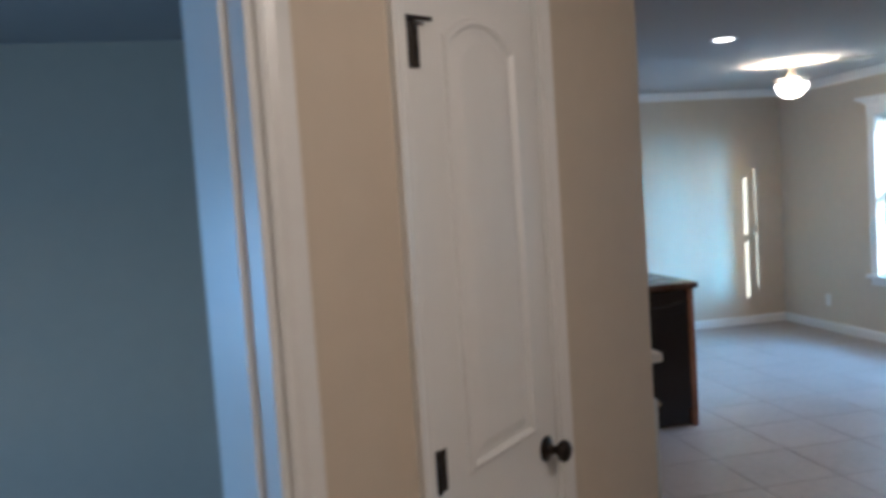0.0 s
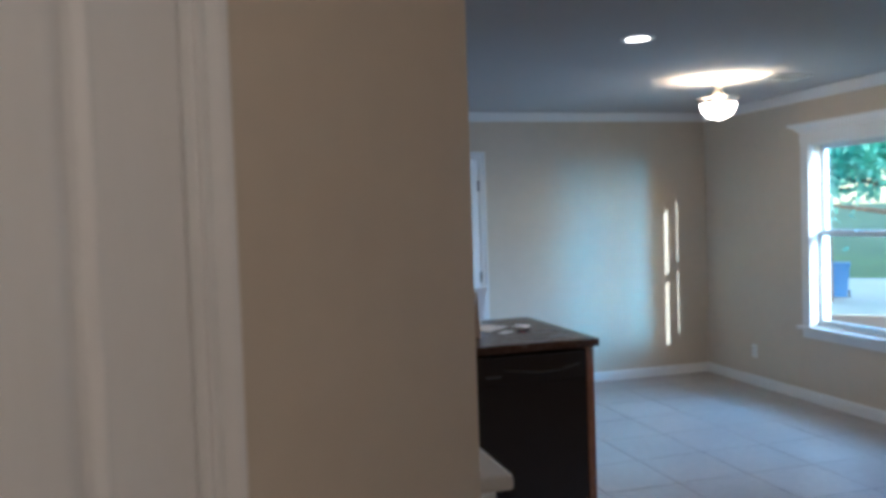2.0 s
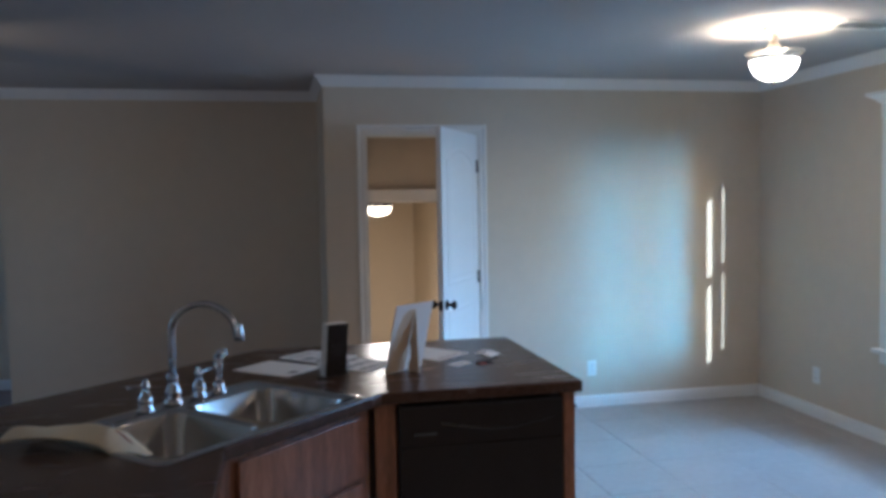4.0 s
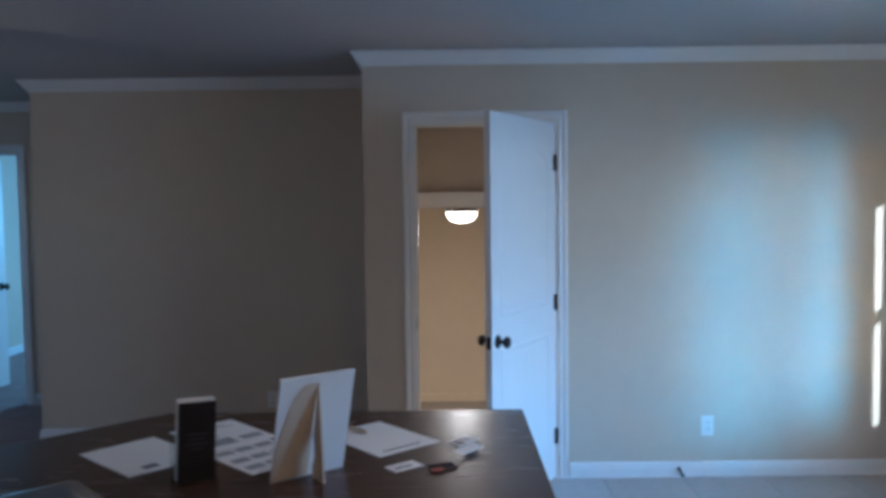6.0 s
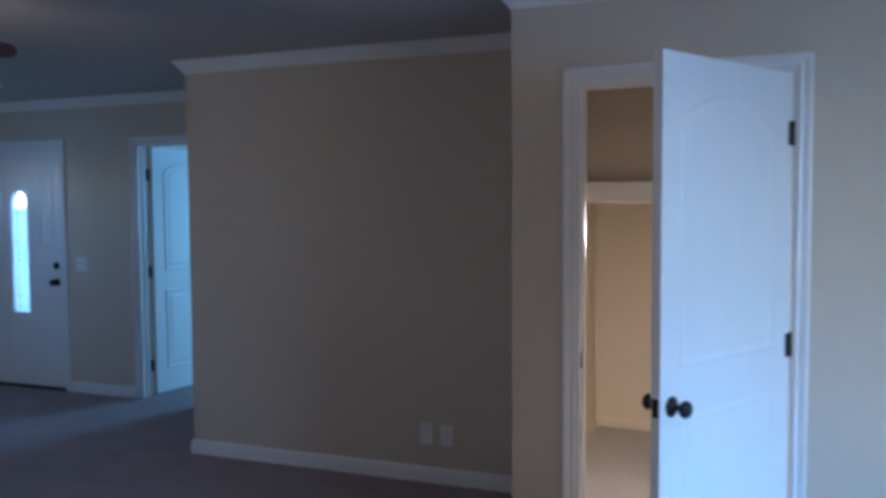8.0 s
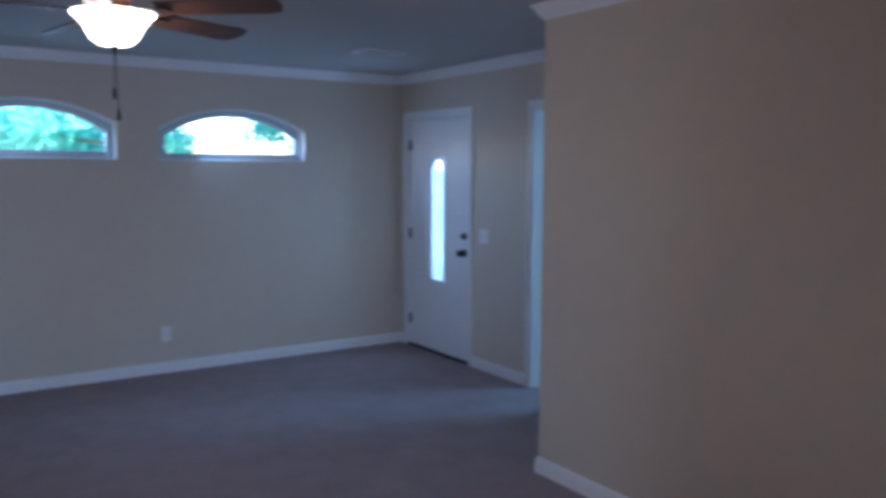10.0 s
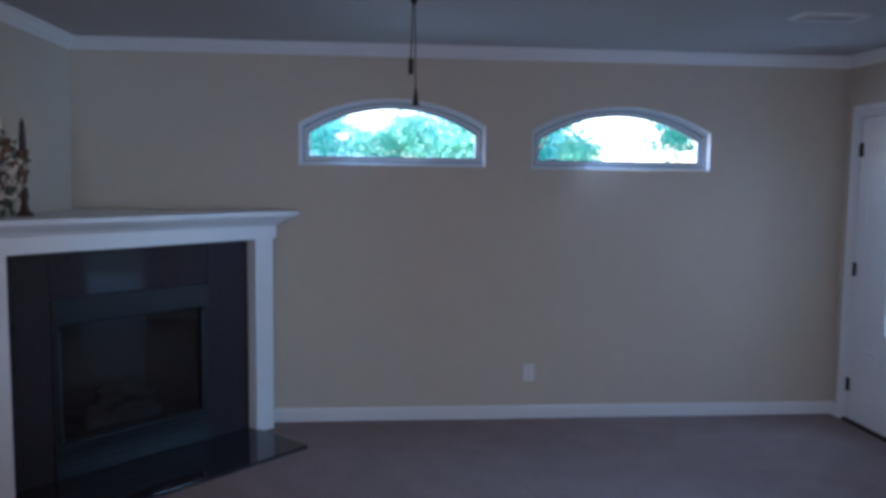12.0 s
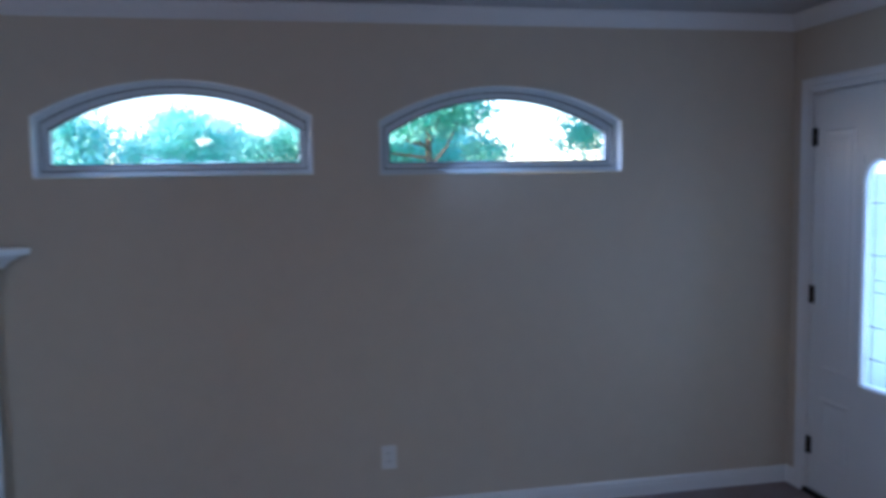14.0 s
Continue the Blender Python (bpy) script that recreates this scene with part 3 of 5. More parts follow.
box(bm, GX0 + 0.02, GX1 - 0.02, 0.020, 0.026, GZ0 + 0.02, GZ1 - 0.02)
pane = part("pane", bm, M_OBSCURE, front, "leaded glass pane")
pane.visible_shadow = False
bm = NEW()
for z in (0.78, 0.93, 1.26, 1.50):
    box(bm, GX0 + 0.02, GX1 - 0.02, 0.016, 0.019, z, z + 0.005)
for x in (GX0 + 0.06, GX1 - 0.065):
    box(bm, x, x + 0.005, 0.0165, 0.0185, GZ0 + 0.02, GZ1 - 0.06)
for i in range(4):
    a = math.pi / 4 + math.pi / 2 * i
    box(bm, cx - 0.03 + 0.03 * math.cos(a), cx + 0.03 + 0.03 * math.cos(a), 0.0168, 0.0182, 1.12 + 0.04 * math.sin(a), 1.125 + 0.04 * math.sin(a))
part("lead_came", bm, M_NICKEL, front, "dull lead cames")
for z in (0.25, 1.03, 1.82):
    hinge(front, z, -0.004, 0.0)
knob(front, 0.86, 0.92, 0.0, -1)
bm = NEW()
lathe(bm, [(0, 0), (0.03, 0), (0.03, 0.008), (0.024, 0.014), (0, 0.014)], 20)
box(bm, -0.005, 0.005, -0.016, 0.016, 0.012, 0.03)
bm.transform(Matrix.Translation((0.86, 0, 1.06)) @ Matrix.Rotation(radians(90), 4, 'X'))
part("deadbolt", bm, M_BRONZE, front, "dark bronze thumb-turn deadbolt")
bm = NEW()
box(bm, -3.36, -2.41, 9.30, 9.46, -0.01, 0.022, 0.004)
piece("door_sill", bm, M_BRONZE, "dark metal front door sill", "door sill")

# ---------- windows ----------
def arched_window(name, y0, y1, sill, spring, apex):
    root = thing(name, pose(0, 0, 0), "small arched white vinyl window high in the wall", "window", "arched windows", "structure")
    n = 24
    yc, half = (y0 + y1) / 2, (y1 - y0) / 2

    def loop(bm, inset, x):
        pts = [(yc - half + inset, sill + inset), (yc + half - inset, sill + inset)]
        for i in range(n + 1):
            f = 1 - i / n
            y = yc - half + inset + 2 * (half - inset) * f
            pts.append((y, arch_z(yc + (y - yc) * half / (half - inset), y0, y1, spring, apex) - inset))
        return [bm.verts.new((x, y, z)) for y, z in pts]
    for label, rows in (("outer frame", ((0.001, -3.555), (0.001, -3.55), (0.028, -3.55), (0.030, -3.60))), ("sash", ((0.028, -3.578), (0.030, -3.572), (0.056, -3.572), (0.062, -3.60)))):
        bm = NEW()
        ls = [loop(bm, i, x) for i, x in rows]
        for a, b in zip(ls, ls[1:]):
            k = len(a)
            for i in range(k):
                bm.faces.new((a[i], a[(i + 1) % k], b[(i + 1) % k], b[i]))
        part("window_frame" if label == "outer frame" else "sash", bm, M_VINYL, root)
    bm = NEW()
    bm.faces.new(loop(bm, 0.056, -3.598))
    p = part("pane", bm, M_GLASS, root)
    p.visible_shadow = False
    for i0, i1, gx in ((0.0265, 0.0315, -3.5492), (0.0545, 0.0605, -3.5712)):
        bm = NEW()
        ls = [loop(bm, i, x) for i, x in ((i0, gx), (i0, gx + 0.0015), (i1, gx + 0.0015), (i1, gx))]
        for a, b in zip(ls, ls[1:]):
            k = len(a)
            for i in range(k):
                bm.faces.new((a[i], a[(i + 1) % k], b[(i + 1) % k], b[i]))
        part("gasket", bm, M_GASKET, root, "dark rubber gasket")
    bm = NEW()
    ls = [loop(bm, i, x) for i, x in ((0.0015, -3.498), (0.0015, -3.56), (0.004, -3.56), (0.004, -3.498))]
    for a, b in zip(ls, ls[1:] + ls[:1]):
        k = len(a)
        for i in range(k):
            bm.faces.new((a[i], a[(i + 1) % k], b[(i + 1) % k], b[i]))
    part("reveal_lining", bm, M_TRIM, root, "white reveal lining")
    return root


for i, arch in enumerate(ARCHES):
    arched_window("window_%d" % (i + 2), *arch)

win = thing("window_1", pose(5.36, 5.275, 0), "twin double-hung white window with a flared head casing", "window", kind="structure")
bm = NEW()
box(bm, -0.016, 0.0, 0.775, 0.865, 0.60, 2.03)
part("side_casing", bm, M_TRIM, win)
bm = NEW()
box(bm, -0.016, 0.0, -0.865, -0.775, 0.60, 2.03)
part("side_casing", bm, M_TRIM, win)
bm = NEW()
HEADP = [(0, 2.03), (0.020, 2.03), (0.020, 2.115), (0.028, 2.125), (0.034, 2.14), (0.055, 2.165), (0.062, 2.17), (0.062, 2.19), (0, 2.19)]
rings = []
for s in (-1, 1):
    rings.append([bm.verts.new((-o, s * (0.87 + max(0, o - 0.02) * 2.2), z)) for o, z in HEADP])
k = len(HEADP)
for q in range(k):
    bm.faces.new((rings[0][q], rings[1][q], rings[1][(q + 1) % k], rings[0][(q + 1) % k]))
bm.faces.new(rings[0])
bm.faces.new(rings[1][::-1])
part("head_casing", bm, M_TRIM, win, "white flared head casing")
bm = NEW()
box(bm, -0.05, 0.04, -0.90, 0.90, 0.572, 0.598, 0.004)
part("window_sill", bm, M_TRIM, win, "white projecting sill")
bm = NEW()
box(bm, -0.014, 0, -0.865, 0.865, 0.505, 0.571, 0.003)
part("apron", bm, M_TRIM, win)
bm = NEW()
box(bm, 0.0, 0.16, 0.762, 0.775, 0.60, 2.03)
box(bm, 0.0, 0.16, -0.775, -0.762, 0.60, 2.03)
box(bm, 0.0, 0.16, -0.762, 0.762, 2.017, 2.03)
box(bm, 0.04, 0.16, -0.762, 0.762, 0.598, 0.611)
part("reveal_lining", bm, M_TRIM, win)
bm = NEW()
box(bm, 0.05, 0.125, -0.035, 0.035, 0.611, 2.017, 0.002)
part("mullion", bm, M_VINYL, win)
for s in (-1, 1):
    a, b = (0.035, 0.762) if s > 0 else (-0.762, -0.035)
    for z0, z1, x0 in ((0.611, 1.345, 0.055), (1.315, 2.017, 0.086)):
        bm = NEW()
        box(bm, x0, x0 + 0.03, a, a + 0.042, z0, z1, 0.002)
        box(bm, x0, x0 + 0.03, b - 0.042, b, z0, z1, 0.002)
        box(bm, x0, x0 + 0.03, a + 0.042, b - 0.042, z0, z0 + 0.042, 0.002)
        box(bm, x0, x0 + 0.03, a + 0.042, b - 0.042, z1 - 0.034, z1, 0.002)
        sash = part("sash", bm, M_VINYL, win)
        bm = NEW()
        box(bm, x0 + 0.013, x0 + 0.017, a + 0.04, b - 0.04, z0 + 0.04, z1 - 0.03)
        p = part("pane", bm, M_GLASS, sash)
        p.visible_shadow = False
    bm = NEW()
    box(bm, 0.038, 0.055, (a + b) / 2 - 0.03, (a + b) / 2 + 0.03, 1.335, 1.355, 0.004)
    part("sash_lock", bm, M_VINYL, win)
for nm, x0, x1, y0, y1, z0, z1 in (("window_4", -0.4, 0.8, 13.03, 13.08, 0.6, 1.95), ("window_5", -3.58, -3.53, 0.40, 1.50, 0.6, 1.8)):
    bm = NEW()
    if x1 - x0 > 0.5:
        for a, b, c, d in ((x0, x0 + 0.05, z0, z1), (x1 - 0.05, x1, z0, z1), (x0 + 0.05, x1 - 0.05, z0, z0 + 0.05), (x0 + 0.05, x1 - 0.05, z1 - 0.05, z1), (x0 + 0.05, x1 - 0.05, (z0 + z1) / 2 - 0.02, (z0 + z1) / 2 + 0.02)):
            box(bm, a, b, y0, y1, c, d)
    else:
        for a, b, c, d in ((y0, y0 + 0.05, z0, z1), (y1 - 0.05, y1, z0, z1), (y0 + 0.05, y1 - 0.05, z0, z0 + 0.05), (y0 + 0.05, y1 - 0.05, z1 - 0.05, z1)):
            box(bm, x0, x1, a, b, c, d)
    piece(nm, bm, M_VINYL, "white window frame", "window")


# ---------- kitchen peninsula ----------
def r45(x, y):
    """Plan point from distances along and across the diagonal run (along: north-east, across: north-west)."""
    c = math.sqrt(0.5)
    return (x * c - y * c, x * c + y * c)


COUNTER = [(0.89, 3.43), (1.53, 3.43), (1.53, 3.98), (2.005, 4.455), (2.715, 4.455), (2.715, 5.415), (1.585, 5.415), (0.51, 4.34), (0.51, 3.86), (0.89, 3.86)]
SINK_C = (4.100, 2.005)  # along, across on the diagonal
SL, SW = 0.80, 0.53
bm = NEW()
outer = [bm.verts.new((x, y, 0.885)) for x, y in COUNTER]
hole = [bm.verts.new((*r45(SINK_C[0] + sx * (SL / 2 - 0.015), SINK_C[1] + sy * (SW / 2 - 0.015)), 0.885)) for sx, sy in ((-1, -1), (1, -1), (1, 1), (-1, 1))]
edges = [bm.edges.new((a[i], a[(i + 1) % len(a)])) for a in (outer, hole) for i in range(len(a))]
bmesh.ops.triangle_fill(bm, use_beauty=True, edges=edges)
r = bmesh.ops.extrude_face_region(bm, geom=list(bm.faces))
bmesh.ops.translate(bm, vec=(0, 0, 0.04), verts=[v for v in r["geom"] if isinstance(v, bmesh.types.BMVert)])
worktop = tagged(part("worktop", bm, M_COUNTER), "dark brown wood-grain laminate worktop of the kitchen peninsula", "worktop")
bev = worktop.modifiers.new("soft edge", 'BEVEL')
bev.width, bev.segments, bev.limit_method, bev.angle_limit = 0.006, 2, 'ANGLE', radians(60)

knee = NEW()
prism(knee, [(2.69, 5.02), (2.69, 5.10), (1.46, 5.10), (0.53, 4.17), (0.53, 4.06), (1.49, 5.02)], 0, 0.885)
piece("wall_knee", knee, M_WALL, "low beige wall behind the peninsula cabinets", "wall")

end = thing("end_panel", pose(0, 0, 0), "stained oak end panel of the peninsula beside the dishwasher", "cabinet panel")
bm = NEW()
box(bm, 2.655, 2.695, 4.485, 5.015, 0.0, 0.884, 0.002)
part("panel", bm, M_OAK, end)

base = thing("sink_base_cabinet", pose(0, 0, 0, 0, 0, 45), "stained oak sink base cabinet set across the corner", "cabinet")
bm = NEW()
# in the diagonal frame: x along, y across
box(bm, 3.97 - 0.06, 4.545, 1.775, 1.80, 0.10, 0.884)
box(bm, 3.97 - 0.06, 4.50, 1.80, 1.83, 0.0, 0.10)
box(bm, 3.90, 3.92, 1.80, 2.30, 0.0, 0.70)
part("body", bm, M_OAK, base)
bm = NEW()
box(bm, 3.965, 4.495, 1.757, 1.774, 0.66, 0.86, 0.004)
part("false_drawer_front", bm, M_OAK, base)
for a, b in ((3.965, 4.225), (4.235, 4.495)):
    bm = NEW()
    box(bm, a, b, 1.757, 1.774, 0.13, 0.64, 0.004)
    box(bm, a + 0.055, b - 0.055, 1.751, 1.757, 0.185, 0.585, 0.005)
    part("door", bm, M_OAK, base)
filler = thing("cabinet_filler", pose(0, 0, 0), "narrow stained oak filler strip beside the dishwasher", "cabinet panel")
bm = NEW()
box(bm, 1.985, 2.055, 4.49, 4.52, 0.0, 0.884, 0.002)
part("strip", bm, M_OAK, filler)
west = thing("base_cabinet", pose(0, 0, 0), "stained oak base cabinet next to the range", "cabinet")
bm = NEW()
prism(bm, [(0.90, 3.44), (1.49, 3.44), (1.49, 3.93), (1.40, 3.93), (0.90, 3.85)], 0.10, 0.884)
box(bm, 0.90, 1.43, 3.44, 3.84, 0, 0.10)
part("body", bm, M_OAK, west)
bm = NEW()
box(bm, 1.49, 1.508, 3.45, 3.90, 0.13, 0.66, 0.004)
part("door", bm, M_OAK, west)
bm = NEW()
box(bm, 1.49, 1.508, 3.45, 3.90, 0.69, 0.86, 0.004)
part("drawer", bm, M_OAK, west)

dw = thing("dishwasher", pose(2.36, 4.49, 0), "black built-in dishwasher with a curved lip handle", "dishwasher")
bm = NEW()
box(bm, -0.295, 0.29, 0.02, 0.52, 0.0, 0.875)
part("body", bm, M_BLACK, dw)
bm = NEW()
box(bm, -0.295, 0.29, -0.011, 0.02, 0.12, 0.7265, 0.001)
part("door", bm, M_BLACK, dw)
bm = NEW()
box(bm, -0.295, 0.29, -0.012, 0.02, 0.728, 0.872, 0.002)
panel = part("control_panel", bm, M_BLACK, dw)
bm = NEW()
n = 20
lo = [bm.verts.new((-0.15 + 0.40 * i / n, -0.020, 0.80 - 0.028 * math.sin(math.pi * i / n))) for i in range(n + 1)]
hi = [bm.verts.new((-0.15 + 0.40 * i / n, -0.022, 0.8045 - 0.028 * math.sin(math.pi * i / n))) for i in range(n + 1)]
bk = [bm.verts.new((-0.15 + 0.40 * i / n, -0.012, 0.810 - 0.028 * math.sin(math.pi * i / n))) for i in range(n + 1)]
bl = [bm.verts.new((-0.15 + 0.40 * i / n, -0.012, 0.798 - 0.028 * math.sin(math.pi * i / n))) for i in range(n + 1)]
for i in range(n):
    for p, q in ((lo, hi), (hi, bk), (bl, lo)):
        bm.faces.new((p[i], p[i + 1], q[i + 1], q[i]))
part("lip_handle", bm, M_BLACKGLOSS, panel, "glossy curved lip")
bm = NEW()
box(bm, -0.285, 0.28, -0.0155, -0.012, 0.860, 0.866, 0.001)
part("top_strip", bm, M_BLACKGLOSS, panel)
bm = NEW()
box(bm, -0.245, -0.165, -0.0135, -0.012, 0.765, 0.774)
part("badge", bm, M_GASKET, panel, "small unreadable grey badge")
bm = NEW()
box(bm, -0.295, 0.29, 0.05, 0.07, 0.0, 0.115)
part("kick_plate", bm, M_BLACK, dw)

# range beside the pantry wall
rg = thing("range", pose(1.22, 3.03, 0), "light grey kitchen range with an overhanging top", "range")
bm = NEW()
box(bm, -0.32, 0.30, -0.37, 0.37, 0.02, 0.885, 0.006)
part("body", bm, M_VINYL, rg)
bm = NEW()
box(bm, -0.33, 0.345, -0.38, 0.38, 0.885, 0.925, 0.014)
part("cooktop", bm, material("light_grey_enamel", (0.55, 0.53, 0.50), 0.3, vary=0.05, scale=5), rg)
bm = NEW()
box(bm, 0.30, 0.325, -0.355, 0.355, 0.22, 0.74, 0.008)
door = part("oven_door", bm, M_VINYL, rg)
bm = NEW()
tube(bm, [(0.326, -0.30, 0.70), (0.36, -0.29, 0.70), (0.36, 0.29, 0.70), (0.326, 0.30, 0.70)], 0.010)
part("oven_handle", bm, M_NICKEL, door)
for bx, by, br in ((-0.16, -0.18, 0.09), (-0.16, 0.18, 0.075), (0.13, -0.18, 0.075), (0.13, 0.18, 0.09)):
    bm = NEW()
    lathe(bm, [(0, 0.925), (br, 0.925), (br + 0.008, 0.931), (br - 0.004, 0.934), (br * 0.6, 0.934), (br * 0.6, 0.93), (0, 0.93)], 24, (bx, by, 0))
    part("burner", bm, M_BLACK, rg)

# ---------- sink and faucet ----------
sink = thing("sink", pose(*r45(*SINK_C), 0.925, 0, 0, 45), "stainless steel double-bowl drop-in sink", "sink")


def rounded(cx, cy, hx, hy, r, z, bm, n=6):
    out = []
    for sx, sy, a0 in ((1, 1, 0), (-1, 1, 90), (-1, -1, 180), (1, -1, 270)):
        for i in range(n + 1):
            a = radians(a0 + 90 * i / n)
            out.append(bm.verts.new((cx + sx * (hx - r) + r * math.cos(a), cy + sy * (hy - r) + r * math.sin(a), z)))
    return out


def bridge(bm, a, b):
    k = len(a)
    for i in range(k):
        bm.faces.new((a[i], a[(i + 1) % k], b[(i + 1) % k], b[i]))


bm = NEW()
rim_out = rounded(0, 0, SL / 2, SW / 2, 0.03, 0.0005, bm)
rim_top = rounded(0, 0, SL / 2 - 0.006, SW / 2 - 0.006, 0.026, 0.006, bm)
rim_in = rounded(0, 0, SL / 2 - 0.022, SW / 2 - 0.022, 0.02, 0.005, bm)
rim_low = rounded(0, 0, SL / 2 - 0.026, SW / 2 - 0.026, 0.02, 0.002, bm)
bridge(bm, rim_out, rim_top)
bridge(bm, rim_top, rim_in)
bridge(bm, rim_in, rim_low)
bowls = []
for cx in (-0.187, 0.187):
    top = rounded(cx, -0.035, 0.172, 0.196, 0.055, 0.002, bm)
    bowls.append(top)
    lip = rounded(cx, -0.035, 0.168, 0.192, 0.055, -0.006, bm)
    low = rounded(cx, -0.035, 0.160, 0.184, 0.060, -0.155, bm)
    bot = rounded(cx, -0.035, 0.135, 0.160, 0.050, -0.175, bm)
    mid = rounded(cx, -0.035, 0.03, 0.03, 0.029, -0.180, bm)
    for a, b in ((top, lip), (lip, low), (low, bot), (bot, mid)):
        bridge(bm, a, b)
    bm.faces.new(mid[::-1])
ed = []
for lp in (rim_low, *bowls):
    for i in range(len(lp)):
        e = bm.edges.get((lp[i], lp[(i + 1) % len(lp)]))
        ed.append(e)
bmesh.ops.triangle_fill(bm, use_beauty=True, edges=ed)
part("basin", bm, M_STEEL, sink, smooth=True)
for cx in (-0.187, 0.187):
    bm = NEW()
    lathe(bm, [(0, -0.176), (0.02, -0.176), (0.024, -0.172), (0.042, -0.172), (0.044, -0.1785), (0, -0.1785)], 24, (cx, -0.035, 0))
    part("drain", bm, M_CHROME, sink, "chrome drain")

faucet = thing("faucet", pose(*r45(SINK_C[0] + 0.018, SINK_C[1] + SW / 2 - 0.050), 0.930, 0, 0, 45), "chrome gooseneck kitchen faucet with two lever handles", "faucet")
bm = NEW()
lathe(bm, [(0, 0), (0.030, 0), (0.031, 0.006), (0.024, 0.014), (0.022, 0.02), (0.026, 0.034), (0.025, 0.045), (0.017, 0.060), (0.014, 0.075), (0.018, 0.082), (0.018, 0.088), (0.012, 0.096), (0, 0.097)], 28)
part("spout_base", bm, M_CHROME, faucet, smooth=True)
bm = NEW()
pts = [(0, 0, 0.09), (0, 0, 0.15), (0, 0, 0.215)] + [(0, -0.11 + 0.11 * math.cos(a), 0.225 + 0.096 * math.sin(a)) for a in [math.pi * i / 18 for i in range(1, 17)]] + [(0, -0.2205, 0.222), (0, -0.224, 0.212)]
tube(bm, pts, 0.0105, 14)
part("spout", bm, M_CHROME, faucet, smooth=True, m=pose(0, 0, 0, 0, 0, 24))
bm = NEW()
lathe(bm, [(0.010, 0.0), (0.016, 0.002), (0.015, 0.012), (0.017, 0.016), (0.014, 0.022), (0.016, 0.028), (0.012, 0.036), (0.011, 0.05)], 20, (0, -0.228, 0.205))
part("aerator", bm, M_CHROME, faucet, smooth=True, m=pose(0, 0, 0, 0, 0, 24))
for sx in (-1, 1):
    hx = sx * 0.102
    bm = NEW()
    lathe(bm, [(0, 0), (0.027, 0), (0.028, 0.006), (0.020, 0.014), (0.023, 0.030), (0.020, 0.044), (0.012, 0.058), (0.010, 0.068), (0.014, 0.076), (0.012, 0.085), (0.006, 0.092), (0.007, 0.098), (0, 0.101)], 24, (hx, 0, 0))
    hb = part("handle_base", bm, M_CHROME, faucet, smooth=True)
    bm = NEW()
    tube(bm, [(hx, 0, 0.079), (hx + sx * 0.025, 0.004, 0.080), (hx + sx * 0.045, 0.006, 0.084), (hx + sx * 0.062, 0.007, 0.083)], 0.005, 10, [0.006, 0.0045, 0.005, 0.0075])
    part("lever", bm, M_CHROME, hb, smooth=True)
sprayer = thing("side_sprayer", faucet.matrix_basis @ pose(0.182, -0.004, 0), "chrome side sprayer in its sink holder", "sink sprayer")
bm = NEW()
lathe(bm, [(0, 0), (0.026, 0), (0.027, 0.006), (0.018, 0.016), (0.020, 0.03), (0.015, 0.04), (0, 0.041)], 24)
part("holder", bm, M_CHROME, sprayer, smooth=True)
bm = NEW()
lathe(bm, [(0, 0.04), (0.011, 0.04), (0.012, 0.07), (0.015, 0.10), (0.017, 0.115), (0.012, 0.128), (0, 0.13)], 20)
tube(bm, [(0, 0.008, 0.115), (0, -0.02, 0.135), (0, -0.036, 0.138)], 0.014, 12, [0.012, 0.015, 0.014])
part("spray_head", bm, M_CHROME, sprayer, smooth=True)

# towel draped over the sink's corner
tw = thing("dish_towel", pose(1.145, 4.07, 0.935, 0, 0, -28), "cream cotton dish towel with a red-brown print over the sink rim", "towel")
bm = NEW()
nx, ny = 22, 12
gridv = []
for i in range(nx + 1):
    row = []
    for j in range(ny + 1):
        u, v = i / nx, j / ny
        x = -0.20 + 0.38 * u
        y = (-0.065 + 0.13 * v) * (1 - 0.45 * max(0, u - 0.55)) + 0.03 * math.sin(u * 2.2)
        z = 0.010 + 0.026 * (1 - abs(2 * v - 1) ** 1.6) * (0.6 + 0.4 * math.sin(u * 9 + v * 3)) + 0.018 * math.sin(math.pi * min(1, u * 1.2)) - max(0, u - 0.78) * 0.20
        row.append(bm.verts.new((x, y, z)))
    gridv.append(row)
for i in range(nx):
    for j in range(ny):
        bm.faces.new((gridv[i][j], gridv[i + 1][j], gridv[i + 1][j + 1], gridv[i][j + 1]))
cloth = part("cloth", bm, M_TOWEL, tw, smooth=True)
so = cloth.modifiers.new("thickness", 'SOLIDIFY')
so.thickness = 0.004
for nm, u, ru, rv, mat, text in (("motif", 0.70, 0.020, 0.011, M_INK, "faded dark oval motif"), ("stripe", 0.84, 0.034, 0.004, M_TOWELPRINT, "red-brown printed stripe")):
    bm = NEW()
    x = -0.20 + 0.38 * u
    y = 0.03 * math.sin(u * 2.2) + 0.012
    z = 0.010 + 0.026 * (0.6 + 0.4 * math.sin(u * 9 + 1.8)) + 0.018 * math.sin(math.pi * min(1, u * 1.2)) - max(0, u - 0.78) * 0.20 + 0.004
    bmesh.ops.create_circle(bm, cap_ends=True, segments=16, radius=1, matrix=Matrix.Translation((x, y, z)) @ Matrix.Rotation(radians(14 if u < 0.78 else 34), 4, 'Y') @ Matrix.Diagonal((ru, rv, 1, 1)))
    part(nm, bm, mat, tw, text)


# ---------- papers and displays on the worktop ----------
TOP = 0.9255


